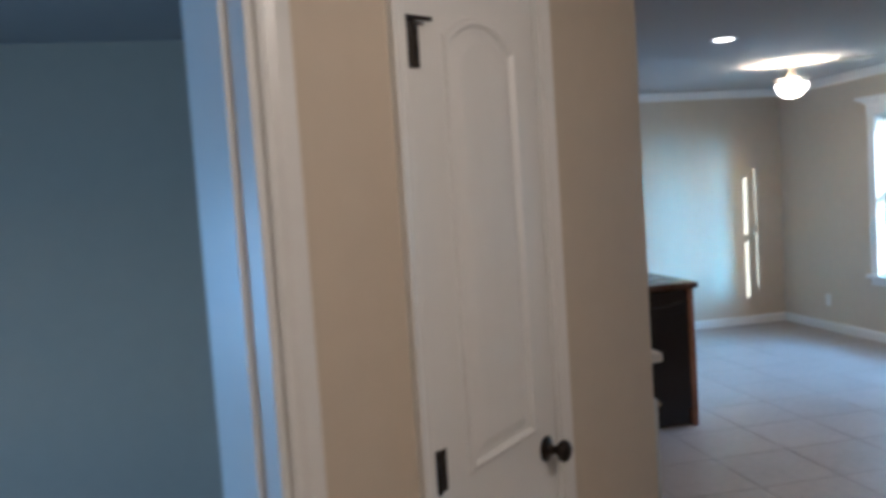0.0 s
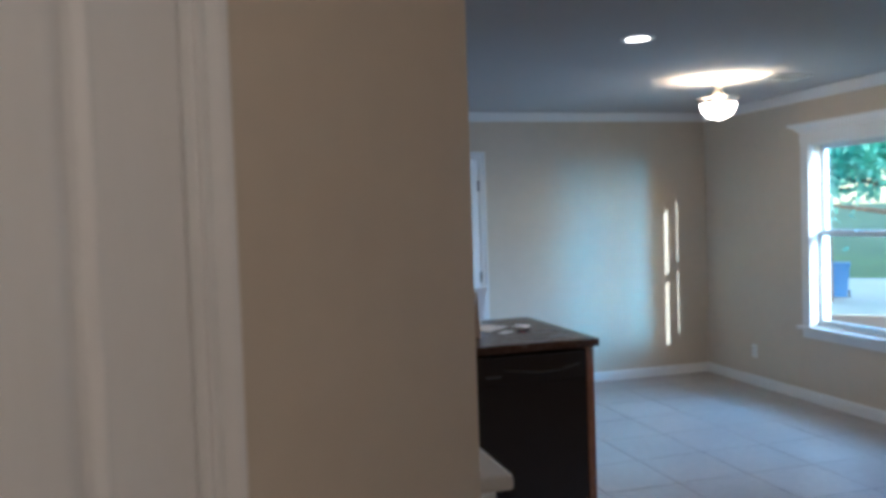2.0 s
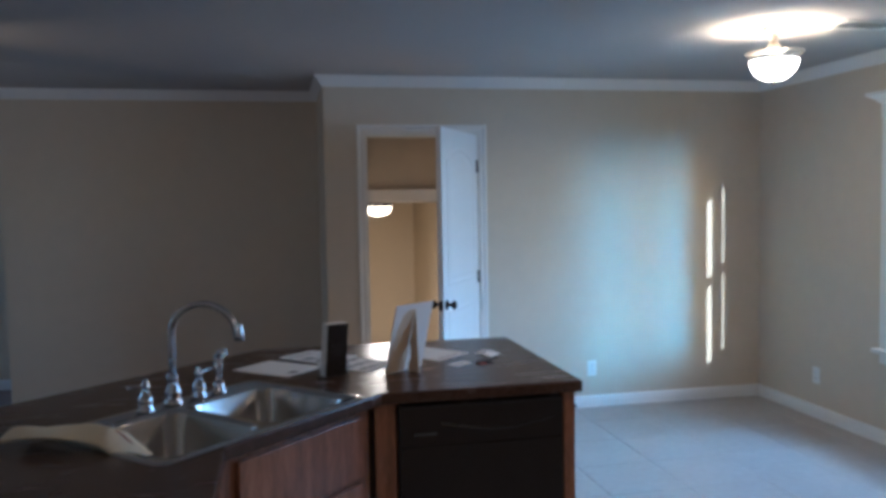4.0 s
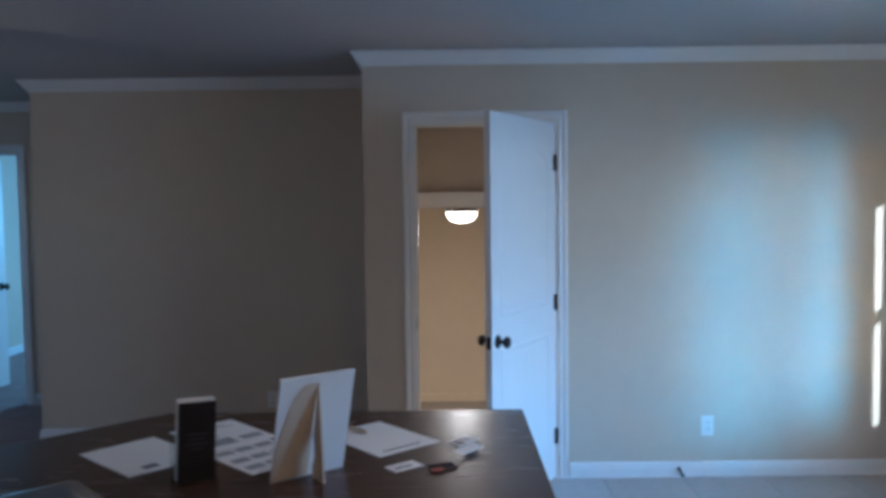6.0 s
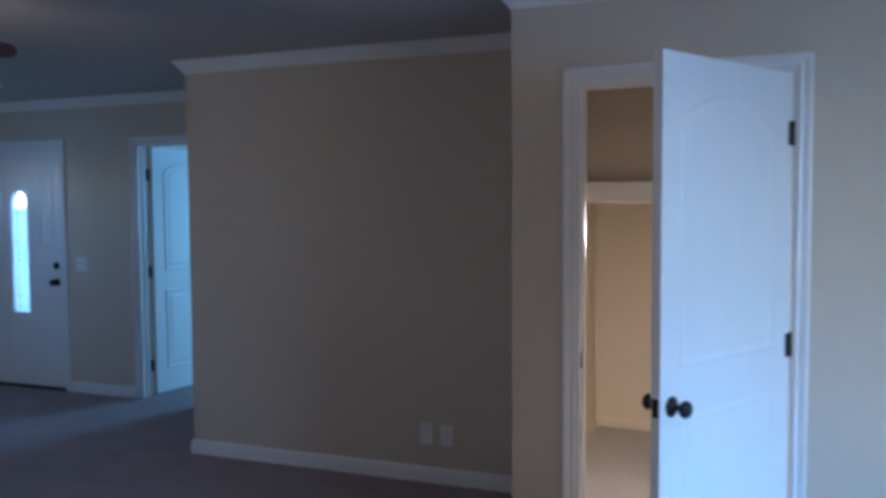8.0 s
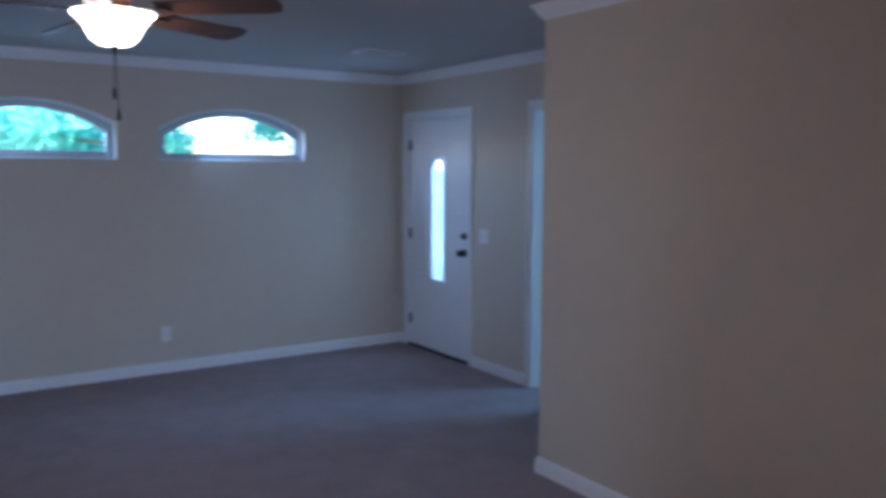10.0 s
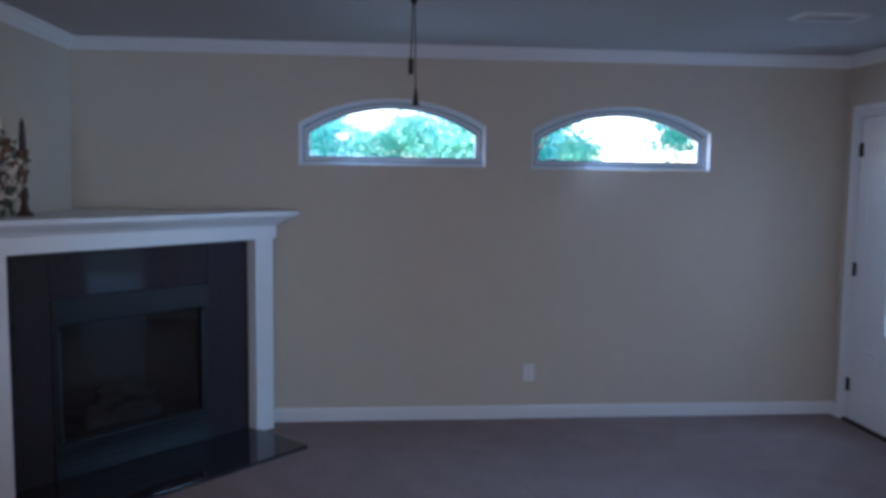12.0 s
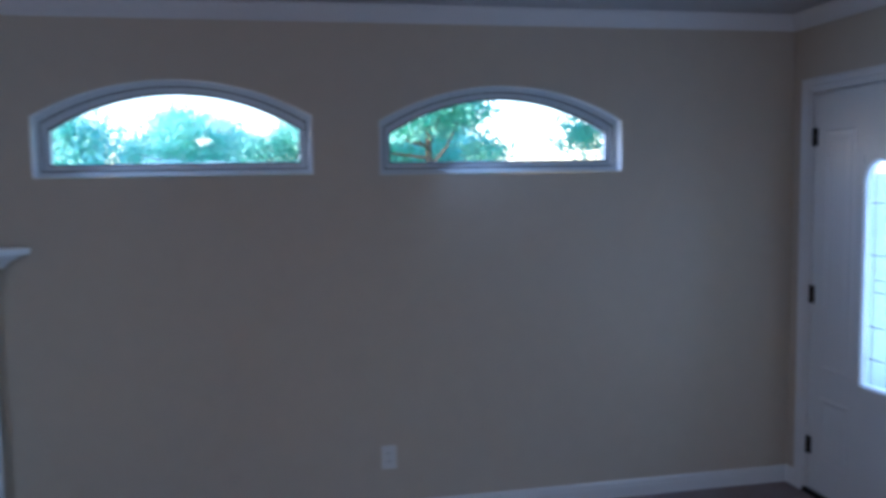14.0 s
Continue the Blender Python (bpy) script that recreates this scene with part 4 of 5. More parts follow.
def sheet(name, label, x, y, rot, w, d, ink, group="papers on the worktop", lift=0.0, mat=None, blocks=()):
    root = thing(name, pose(x, y, TOP + lift, 0, 0, rot), label, "paper", group)
    bm = NEW()
    box(bm, -w / 2, w / 2, -d / 2, d / 2, 0, 0.0016)
    part("page", bm, mat or M_PAPER, root)
    for x0, x1, y0, y1 in ink:
        bm = NEW()
        box(bm, x0, x1, y0, y1, 0.0012, 0.0020)
        part("print", bm, M_INK, root, "unreadable grey print")
    for x0, x1, y0, y1 in blocks:
        bm = NEW()
        box(bm, x0, x1, y0, y1, 0.0012, 0.0021)
        part("picture", bm, M_PHOTO, root, "small grey printed picture")
    return root


sheet("flyer", "white flyer with one small printed block, lying on the worktop", 1.670, 4.968, 48, 0.212, 0.280, [(-0.05, -0.01, -0.115, -0.085)])
PICS = [(x, x + 0.05, y, y + 0.035) for x in (-0.085, -0.025, 0.035) for y in (-0.10, -0.03, 0.05)]
sheet("brochure", "white brochure sheet with a grid of small grey pictures", 1.975, 4.968, 46, 0.20, 0.26, [(-0.08, 0.08, 0.110, 0.114), (-0.08, 0.04, 0.100, 0.104), (-0.08, 0.06, -0.122, -0.118)], blocks=PICS)
sheet("brochure", "white brochure sheet partly under another paper", 1.830, 5.150, 44, 0.20, 0.26, [(-0.08, 0.05, 0.085, 0.092), (-0.08, 0.07, 0.065, 0.069)], lift=0.002, blocks=[(-0.08, 0.0, -0.10, -0.04), (0.02, 0.085, -0.09, -0.05), (-0.08, -0.02, -0.02, 0.03)])
sheet("paper", "white notepaper with a line of print along its edge", 2.284, 5.105, 41, 0.204, 0.279, [(-0.07, 0.055, -0.116, -0.107)])
sheet("business_card", "small white business card", 2.366, 4.858, 38, 0.085, 0.051, [(-0.03, 0.02, -0.01, 0.0)], "cards on the worktop")
sheet("business_card", "small white business card with print", 2.517, 5.066, 50, 0.086, 0.049, [(-0.03, -0.01, -0.015, 0.015), (0.0, 0.03, 0.0, 0.006)], "cards on the worktop")
pen = thing("pen", pose(2.195, 5.197, TOP + 0.0062, 0, 0, -47), "thin cream ballpoint pen lying on the notepaper", "pen")
bm = NEW()
lathe(bm, [(0, -0.068), (0.0018, -0.064), (0.0042, -0.052), (0.0042, 0.066), (0.0025, 0.069), (0, 0.070)], 12)
bm.transform(Matrix.Rotation(radians(90), 4, 'Y'))
part("barrel", bm, M_TAN, pen, smooth=True)
bm = NEW()
box(bm, 0.03, 0.066, -0.001, 0.001, 0.004, 0.006)
part("clip", bm, M_NICKEL, pen, "metal clip")

tent = thing("folded_card", pose(2.463, 4.842, TOP, 0, 0, 22), "small folded dark card with a red inner flap, half open", "card", "cards on the worktop")
for nm, mat, m in (("back_leaf", M_DARKCARD, pose(0, 0, 0.0012, 0, 0, 0)), ("front_leaf", M_DARKCARD, pose(0, 0.012, 0.0022, 12, 0, 0)), ("flap", M_REDCARD, pose(-0.018, -0.008, 0.0026, 0, 0, 8))):
    bm = NEW()
    w2, d2 = (0.016, 0.010) if nm == "flap" else (0.034, 0.013)
    box(bm, -w2, w2, -d2, d2, -0.0008, 0.0008)
    part(nm, bm, mat, tent, "faded red flap" if nm == "flap" else "", m=m)
tilted = thing("propped_card", pose(2.535, 4.972, TOP, 0, 0, 50), "white card propped on a small black clip", "card", "cards on the worktop")
bm = NEW()
box(bm, -0.020, 0.020, -0.010, 0.008, 0.0, 0.006, 0.0015)
part("clip", bm, M_BLACK, tilted, "small black clip")
bm = NEW()
box(bm, -0.043, 0.043, -0.017, 0.017, -0.0008, 0.0008)
part("card", bm, M_PAPER, tilted, m=pose(0, 0.006, 0.0078, 9, 0, 0))

easel = thing("display_board", pose(2.133, 4.806, TOP, 0, 0, 37.5), "white foam display board leaning back on a tan cardboard easel", "display board")
LEAN = pose(0, 0, 0.0005, 14.8, 0, 0)
bm = NEW()
box(bm, -0.098, 0.098, -0.003, 0.003, 0, 0.266)
part("board", bm, M_BOARD, easel, m=LEAN)
# tan sheet painted as the strut's shade on the white board, wide at the foot and narrowing to the hinge of the strut
bm = NEW()
edge = [(-0.094, 0.004), (-0.003, 0.004), (-0.003, 0.246), (-0.020, 0.246)] + [(-0.020 - 0.074 * f, 0.246 - 0.16 * f ** 2.4) for f in (0.08, 0.18, 0.32, 0.5, 0.7, 0.88, 1.0)]
v = [bm.verts.new((x, -0.0034, z)) for x, z in edge]
w2 = [bm.verts.new((x, -0.0050, z)) for x, z in edge]
bm.faces.new(v)
bm.faces.new(w2[::-1])
for i in range(len(edge)):
    k = (i + 1) % len(edge)
    bm.faces.new((v[i], v[k], w2[k], w2[i]))
part("board_shade", bm, M_TAN, easel, "warm shade on the board's back, drawn as a tan sheet", m=LEAN)
bm = NEW()
side = [(-0.066, 0.238), (-0.082, 0.0), (-0.026, 0.0), (-0.026, 0.030), (-0.040, 0.052), (-0.040, 0.085), (-0.035, 0.105), (-0.052, 0.170)]
v = [bm.verts.new((0, y, z)) for y, z in side]
w2 = [bm.verts.new((0.004, y, z)) for y, z in side]
bm.faces.new(v)
bm.faces.new(w2[::-1])
for i in range(len(side)):
    k = (i + 1) % len(side)
    bm.faces.new((v[i], v[k], w2[k], w2[i]))
part("strut", bm, M_TAN, easel, "tan folding strut")

holder = thing("leaflet_holder", pose(1.867, 4.778, TOP, 0, 0, 28), "clear acrylic holder with a thick stack of dark-backed leaflets", "leaflet holder")
bm = NEW()
box(bm, -0.050, 0.050, -0.032, -0.029, 0, 0.055)
box(bm, -0.050, 0.050, 0.026, 0.029, 0.0, 0.09)
box(bm, -0.050, 0.050, -0.029, 0.026, 0.0, 0.003)
box(bm, -0.052, -0.050, -0.032, 0.029, 0.0, 0.05)
box(bm, 0.050, 0.052, -0.032, 0.029, 0.0, 0.05)
part("holder", bm, M_CLEAR, holder, "clear acrylic pocket")
UPRIGHT = pose(0, 0, 0, 4, 2, 0)
bm = NEW()
box(bm, -0.043, 0.043, -0.016, 0.020, 0.004, 0.197)
part("page_block", bm, M_PAPER, holder, "white page edges", m=UPRIGHT)
bm = NEW()
box(bm, -0.043, 0.043, -0.0205, -0.0165, 0.004, 0.196)
cover = part("cover", bm, M_DARKCARD, holder, "near-black leaflet cover", m=UPRIGHT)
for i, wd in enumerate((0.026, 0.020, 0.026, 0.014)):
    bm = NEW()
    box(bm, -wd, wd, -0.0211, -0.0205, 0.118 - 0.012 * i, 0.1205 - 0.012 * i)
    part("print", bm, M_FAINT, cover, "faint unreadable print")


# ---------- outlets, switches, vents, door stop ----------
def outlet(m, label="white duplex outlet on the wall", cat="outlet"):
    root = thing("outlet", m, label, cat, "wall outlets")
    bm = NEW()
    box(bm, -0.036, 0.036, -0.006, 0, -0.058, 0.058, 0.0025)
    part("cover_plate", bm, M_PLASTIC, root)
    for z in (-0.02, 0.02):
        bm = NEW()
        box(bm, -0.017, 0.017, -0.0085, -0.006, z - 0.014, z + 0.014, 0.002)
        sock = part("socket", bm, M_PLASTIC, root)
        bm = NEW()
        box(bm, -0.008, -0.005, -0.009, -0.0084, z - 0.004, z + 0.007)
        box(bm, 0.005, 0.008, -0.009, -0.0084, z - 0.004, z + 0.007)
        part("slot", bm, M_SLOT, sock)
    return root


outlet(pose(3.965, 7.44, 0.295))
outlet(pose(1.405, 8.27, 0.275))
outlet(pose(1.285, 8.27, 0.275), "white cable plate beside the outlet")
outlet(pose(-3.5, 7.166, 0.312, 0, 0, 90))
outlet(pose(5.36, 6.75, 0.30, 0, 0, -90))
sw = thing("light_switch", pose(-2.2, 9.31, 1.08), "white double light switch beside the front door", "light switch")
bm = NEW()
box(bm, -0.058, 0.058, -0.006, 0, -0.058, 0.058, 0.0025)
part("cover_plate", bm, M_PLASTIC, sw)
for x in (-0.023, 0.023):
    bm = NEW()
    box(bm, x - 0.005, x + 0.005, -0.016, -0.006, -0.004, 0.012, 0.002)
    part("toggle", bm, M_PLASTIC, sw)


def vent(x, y, rot):
    root = thing("ceiling_vent", pose(x, y, H, 0, 0, rot), "white slatted ceiling air vent", "air vent", "ceiling vents")
    bm = NEW()
    for a, b, c, d in ((-0.17, 0.17, -0.09, -0.07), (-0.17, 0.17, 0.07, 0.09), (-0.17, -0.145, -0.07, 0.07), (0.145, 0.17, -0.07, 0.07)):
        box(bm, a, b, c, d, -0.010, 0.0, 0.002)
    part("frame", bm, M_TRIM, root)
    bm = NEW()
    box(bm, -0.145, 0.145, -0.07, 0.07, -0.002, -0.0005)
    part("backing", bm, M_SLOT, root)
    for i in range(8):
        bm = NEW()
        box(bm, -0.145, 0.145, -0.007, 0.007, -0.0012, 0.0)
        part("slat", bm, M_TRIM, root, m=pose(0, -0.06 + 0.017 * i, -0.006, 35, 0, 0))


vent(4.68, 5.50, 0)
vent(-2.24, 8.40, 90)
vent(-2.12, 5.20, 90)

stop = thing("door_stop", pose(3.80, 7.425, 0.05), "dark spring door stop on the baseboard", "door stop")
bm = NEW()
tube(bm, [(0, 0.0, 0), (0, -0.02, -0.002), (0, -0.06, -0.010), (0, -0.075, -0.014)], 0.006, 10, [0.010, 0.006, 0.006, 0.010])
part("spring", bm, M_BRONZE, stop)

# ---------- lamps ----------
dl = thing("ceiling_lamp", pose(4.25, 5.63, 0), "nickel ceiling lamp with a lit frosted glass bowl and clear collar", "ceiling lamp")
bm = NEW()
lathe(bm, [(0, H), (0.062, H), (0.064, H - 0.006), (0.052, H - 0.018), (0.020, H - 0.026), (0.013, H - 0.036), (0.018, H - 0.046), (0.018, H - 0.056), (0.012, H - 0.066), (0, H - 0.067)], 32)
part("canopy", bm, M_NICKEL, dl, smooth=True)
bm = NEW()
lathe(bm, [(0, 2.376), (0.013, 2.374), (0.024, 2.356), (0.038, 2.334), (0.044, 2.318), (0.040, 2.310), (0, 2.310)], 28)
part("socket_cup", bm, M_NICKEL, dl, smooth=True)
for i in range(3):
    a = 2 * math.pi * (i + 0.2) / 3
    ca, sa = math.cos(a), math.sin(a)
    bm = NEW()
    tube(bm, [(0.040 * ca, 0.040 * sa, 2.318), (0.085 * ca, 0.085 * sa, 2.308), (0.132 * ca, 0.132 * sa, 2.305)], 0.003, 8)
    part("arm", bm, M_NICKEL, dl, smooth=True)
bm = NEW()
lathe(bm, [(0.119, 2.268), (0.122, 2.268), (0.127, 2.285), (0.144, 2.304), (0.141, 2.305), (0.124, 2.287), (0.119, 2.268)], 44)
part("glass_collar", bm, M_CLEAR, dl, "clear glass collar flaring above the bowl", True)
for r, z in ((0.1435, 2.3045), (0.1215, 2.267)):
    bm = NEW()
    lathe(bm, [(r - 0.003, z - 0.003), (r + 0.002, z - 0.003), (r + 0.003, z), (r + 0.002, z + 0.003), (r - 0.003, z + 0.003), (r - 0.003, z - 0.003)], 44)
    part("rim", bm, M_NICKEL, dl, "thin brushed nickel rim", True)
bm = NEW()
lathe(bm, [(0.116, 2.270), (0.120, 2.265), (0.118, 2.250), (0.107, 2.222), (0.088, 2.196), (0.062, 2.176), (0.034, 2.166), (0.012, 2.163)], 40)
part("glass_bowl", bm, M_BOWL, dl, "lit frosted glass bowl", True)
bm = NEW()
lathe(bm, [(0, 2.172), (0.016, 2.169), (0.017, 2.163), (0.008, 2.158), (0.007, 2.153), (0.010, 2.148), (0, 2.140)], 20)
part("finial", bm, M_NICKEL, dl, smooth=True)

for cx, cy in ((3.02, 4.55), (3.12, 3.37)):
    can = thing("can_light", pose(cx, cy, 0), "recessed round can light, lit, with a white trim ring", "can light", "can lights")
    bm = NEW()
    lathe(bm, [(0.062, H - 0.0005), (0.088, H - 0.0005), (0.088, H - 0.004), (0.080, H - 0.008), (0.064, H - 0.006), (0.062, H - 0.0005)], 32)
    part("trim_ring", bm, M_TRIM, can, smooth=True)
    bm = NEW()
    lathe(bm, [(0, H - 0.003), (0.062, H - 0.003), (0.062, H - 0.001), (0, H - 0.001)], 32)
    part("lens", bm, M_LENS, can, "lit lens")

ll = thing("dome_lamp", pose(2.6, 9.2, 0), "lit flush dome lamp with a dark rim on the lower ceiling", "ceiling lamp")
bm = NEW()
lathe(bm, [(0, 1.56), (0.135, 1.56), (0.135, 1.535), (0.125, 1.525), (0, 1.525)], 32)
part("base", bm, M_BRONZE, ll)
bm = NEW()
lathe(bm, [(0.122, 1.526), (0.115, 1.49), (0.09, 1.462), (0.05, 1.447), (0, 1.443)], 32)
dome = part("glass_dome", bm, M_LOWLAMP, ll, "lit glass dome", True)
dome.visible_shadow = False

fan = thing("ceiling_fan", pose(-0.355, 6.215, 0), "antique brass fan with dark walnut blades and a lit glass bowl", "ceiling fan")
bm = NEW()
lathe(bm, [(0, H), (0.075, H), (0.078, H - 0.015), (0.055, H - 0.045), (0.030, H - 0.052), (0.030, H - 0.065), (0.085, H - 0.075), (0.115, H - 0.095), (0.120, H - 0.14), (0.105, H - 0.175), (0.075, H - 0.195), (0.060, H - 0.20), (0.060, H - 0.225), (0.09, H - 0.24), (0.10, H - 0.262), (0, H - 0.262)], 36)
part("motor_housing", bm, M_BRASS, fan, smooth=True)
for i in range(5):
    a = 45 + 72 * i
    bm = NEW()
    box(bm, 0.09, 0.20, -0.018, 0.018, -0.004, 0.004, 0.002)
    box(bm, 0.17, 0.23, -0.045, 0.045, -0.004, 0.002, 0.002)
    arm = part("blade_arm", bm, M_BRONZE, fan, m=pose(0, 0, 2.192, 0, 0, a))
    bm = NEW()
    pl = [(0.19, -0.055), (0.60, -0.072), (0.645, -0.06), (0.662, -0.02), (0.662, 0.02), (0.645, 0.06), (0.60, 0.072), (0.19, 0.055)]
    prism(bm, pl, 0.003, 0.010)
    part("blade", bm, M_BLADE, arm, m=pose(0, 0, 0, -13, 0, 0))
bm = NEW()
lathe(bm, [(0.150, 2.186), (0.144, 2.178), (0.126, 2.163), (0.110, 2.142), (0.097, 2.118), (0.082, 2.092), (0.058, 2.074), (0.030, 2.067), (0.010, 2.066)], 40)
fb = part("glass_bowl", bm, M_FANBOWL, fan, "lit flared glass bowl", True)
fb.visible_shadow = False
bm = NEW()
lathe(bm, [(0, 2.078), (0.018, 2.074), (0.019, 2.062), (0.009, 2.055), (0.007, 2.047), (0, 2.043)], 18)
part("finial", bm, M_BRONZE, fan, smooth=True)
for dx, dy, z0, shape in ((0.004, 0.006, 1.833, [(0, 0), (0.0075, 0.001), (0.0085, 0.005), (0.006, 0.020), (0.004, 0.038), (0.002, 0.046), (0, 0.047)]),
                          (-0.004, -0.006, 1.912, [(0, 0), (0.0055, 0.001), (0.0065, 0.004), (0.0065, 0.036), (0.004, 0.042), (0, 0.044)])):
    bm = NEW()
    tube(bm, [(dx, dy, z0), (dx * 0.7, dy * 0.7, (z0 + 2.05) / 2), (dx * 0.4, dy * 0.4, 2.05)], 0.0016, 6)
    for k in range(14):
        f = (k + 0.5) / 14
        bmesh.ops.create_icosphere(bm, subdivisions=1, radius=0.0026, matrix=Matrix.Translation((dx * (1 - 0.6 * f), dy * (1 - 0.6 * f), z0 + (2.05 - z0) * f)))
    chain = part("pull_chain", bm, M_BRONZE, fan, "thin dark bead chain")
    bm = NEW()
    lathe(bm, shape, 14, (dx, dy, z0 - 0.04))
    part("fob", bm, M_BRONZE, chain)

# ---------- corner fireplace ----------
FP = pose(-2.765, 4.895, 0, 0, 0, 135)  # local x runs along the front, y into the room is negative
fp = thing("fireplace", FP, "white corner mantelpiece round a black granite gas fireplace", "fireplace")
# local x positive is towards the living room's south wall end; front plane is y = 0
for s in (-1, 1):
    bm = NEW()
    x0, x1 = sorted((s * 0.72, s * 0.855))
    box(bm, x0, x1, 0.0, 0.12, 0.0, 1.215, 0.003)
    leg = part("pilaster", bm, M_TRIM, fp)
bm = NEW()
box(bm, -0.875, 0.875, -0.012, 0.12, 1.215, 1.30, 0.003)
part("frieze", bm, M_TRIM, fp)
bm = NEW()
MANT = [(0.012, 1.30), (0.030, 1.305), (0.034, 1.315), (0.050, 1.330), (0.070, 1.345), (0.074, 1.352), (0.100, 1.356), (0.104, 1.362), (0.104, 1.378), (0.100, 1.384)]
rows = [[bm.verts.new(p) for p in ((-0.875 - o * 0.9, 0.12, z), (-0.875 - o * 0.9, -o, z), (0.875 + o * 0.9, -o, z), (0.875 + o * 0.9, 0.12, z))] for o, z in MANT]
for a, b in zip(rows, rows[1:]):
    for i in range(3):
        bm.faces.new((a[i], a[i + 1], b[i + 1], b[i]))
part("mantel_moulding", bm, M_TRIM, fp)
bm = NEW()
top = [(-0.975, -0.106), (0.975, -0.106), (0.975, 0.02), (0.07, 0.905), (-0.07, 0.905), (-0.975, 0.02)]
prism(bm, top, 1.366, 1.386)
part("mantel_shelf", bm, M_TRIM, fp, "white triangular mantel shelf reaching into the corner")
for x0, x1, z0, z1 in ((-0.72, -0.491, 0.0, 1.215), (0.431, 0.72, 0.0, 1.215), (-0.49, 0.43, 0.966, 1.215)):
    bm = NEW()
    box(bm, x0, x1, 0.08, 0.14, z0, z1, 0.0015)
    part("granite_slab", bm, M_GRANITE, fp, "polished black granite surround")
bm = NEW()
box(bm, -0.49, 0.43, 0.072, 0.16, 0.83, 0.965, 0.004)
part("upper_louver", bm, M_FIREBOX, fp, "black metal upper louver panel")
bm = NEW()
box(bm, -0.49, 0.43, 0.072, 0.16, 0.02, 0.205, 0.004)
for i in range(4):
    box(bm, -0.46, 0.40, 0.068, 0.072, 0.05 + 0.036 * i, 0.066 + 0.036 * i)
part("lower_louver", bm, M_FIREBOX, fp, "black metal lower louver panel")
for a, b in ((-0.49, -0.455), (0.395, 0.43)):
    bm = NEW()
    box(bm, a, b, 0.075, 0.15, 0.205, 0.83, 0.003)
    part("firebox_frame", bm, M_FIREBOX, fp)
for a, b in ((-0.452, -0.447), (0.386, 0.391)):
    bm = NEW()
    box(bm, a, b, 0.071, 0.078, 0.21, 0.80)
    part("screen_rod", bm, material("dull_dark_steel", (0.10, 0.10, 0.10), 0.45, metal=0.9), fp, "thin dull metal edge of the firebox")
bm = NEW()
v = [bm.verts.new(p) for p in ((-0.455, 0.15, 0.205), (0.395, 0.15, 0.205), (0.25, 0.46, 0.205), (-0.31, 0.46, 0.205), (-0.455, 0.15, 0.83), (0.395, 0.15, 0.83), (0.25, 0.46, 0.83), (-0.31, 0.46, 0.83))]
for f4 in ((0, 1, 2, 3), (4, 7, 6, 5), (1, 5, 6, 2), (2, 6, 7, 3), (3, 7, 4, 0)):
    bm.faces.new([v[i] for i in f4])
part("firebox", bm, M_BRICKP, fp, "sooty firebox lining")
bm = NEW()
box(bm, -0.446, 0.386, 0.088, 0.092, 0.206, 0.829)
pane = part("glass_front", bm, glass("tinted_firebox_glass", (0.80, 0.78, 0.77)), fp, "smoky tinted glass front")
pane.visible_shadow = False
for i, (x, y, z, a, ln, r) in enumerate(((-0.03, 0.26, 0.245, 4, 0.46, 0.038), (-0.06, 0.33, 0.25, -8, 0.50, 0.042), (-0.10, 0.28, 0.32, 24, 0.34, 0.032), (0.07, 0.30, 0.325, -28, 0.32, 0.030), (-0.02, 0.30, 0.38, 8, 0.28, 0.026))):
    bm = NEW()
    pts = [(-ln / 2 + ln * k / 8, 0.012 * math.sin(k * 1.7 + i), 0.010 * math.cos(k * 1.3 + i)) for k in range(9)]
    tube(bm, pts, r, 12, [r * (0.86 + 0.16 * math.sin(k * 2.1 + i)) for k in range(9)])
    part("log", bm, M_LOG, fp, m=pose(x, y, z, 0, 0, a))
bm = NEW()
for i in range(7):
    box(bm, -0.24 + 0.065 * i, -0.232 + 0.065 * i, 0.20, 0.38, 0.206, 0.222)
box(bm, -0.26, 0.18, 0.20, 0.21, 0.206, 0.26)
part("grate", bm, M_FIREBOX, fp)
hearth = tagged(part("hearth", NEW(), M_GRANITE), "polished black granite hearth slab flush with the carpet", "hearth")
bm = NEW()
box(bm, -0.74, 0.74, -0.456, 0.08, 0.0, 0.020, 0.0008)
hearth.data = finish(bm, "hearth", M_GRANITE)
hearth.matrix_basis = FP

# wreath arrangement and candle on the mantel shelf
arr = thing("dried_flower_wreath", FP @ pose(-0.80, 0.07, 1.386) @ Matrix.Diagonal((0.93, 0.93, 0.93, 1)), "dried cream and brown flower wreath round a pale blue plate", "wreath")
random.seed(4)
bm = NEW()
bmesh.ops.create_circle(bm, cap_ends=True, segments=32, radius=0.15, matrix=Matrix.Translation((0, 0.055, 0.235)) @ Matrix.Rotation(radians(80), 4, 'X'))
part("plate", bm, M_SKYMIRROR, arr, "pale blue plate")
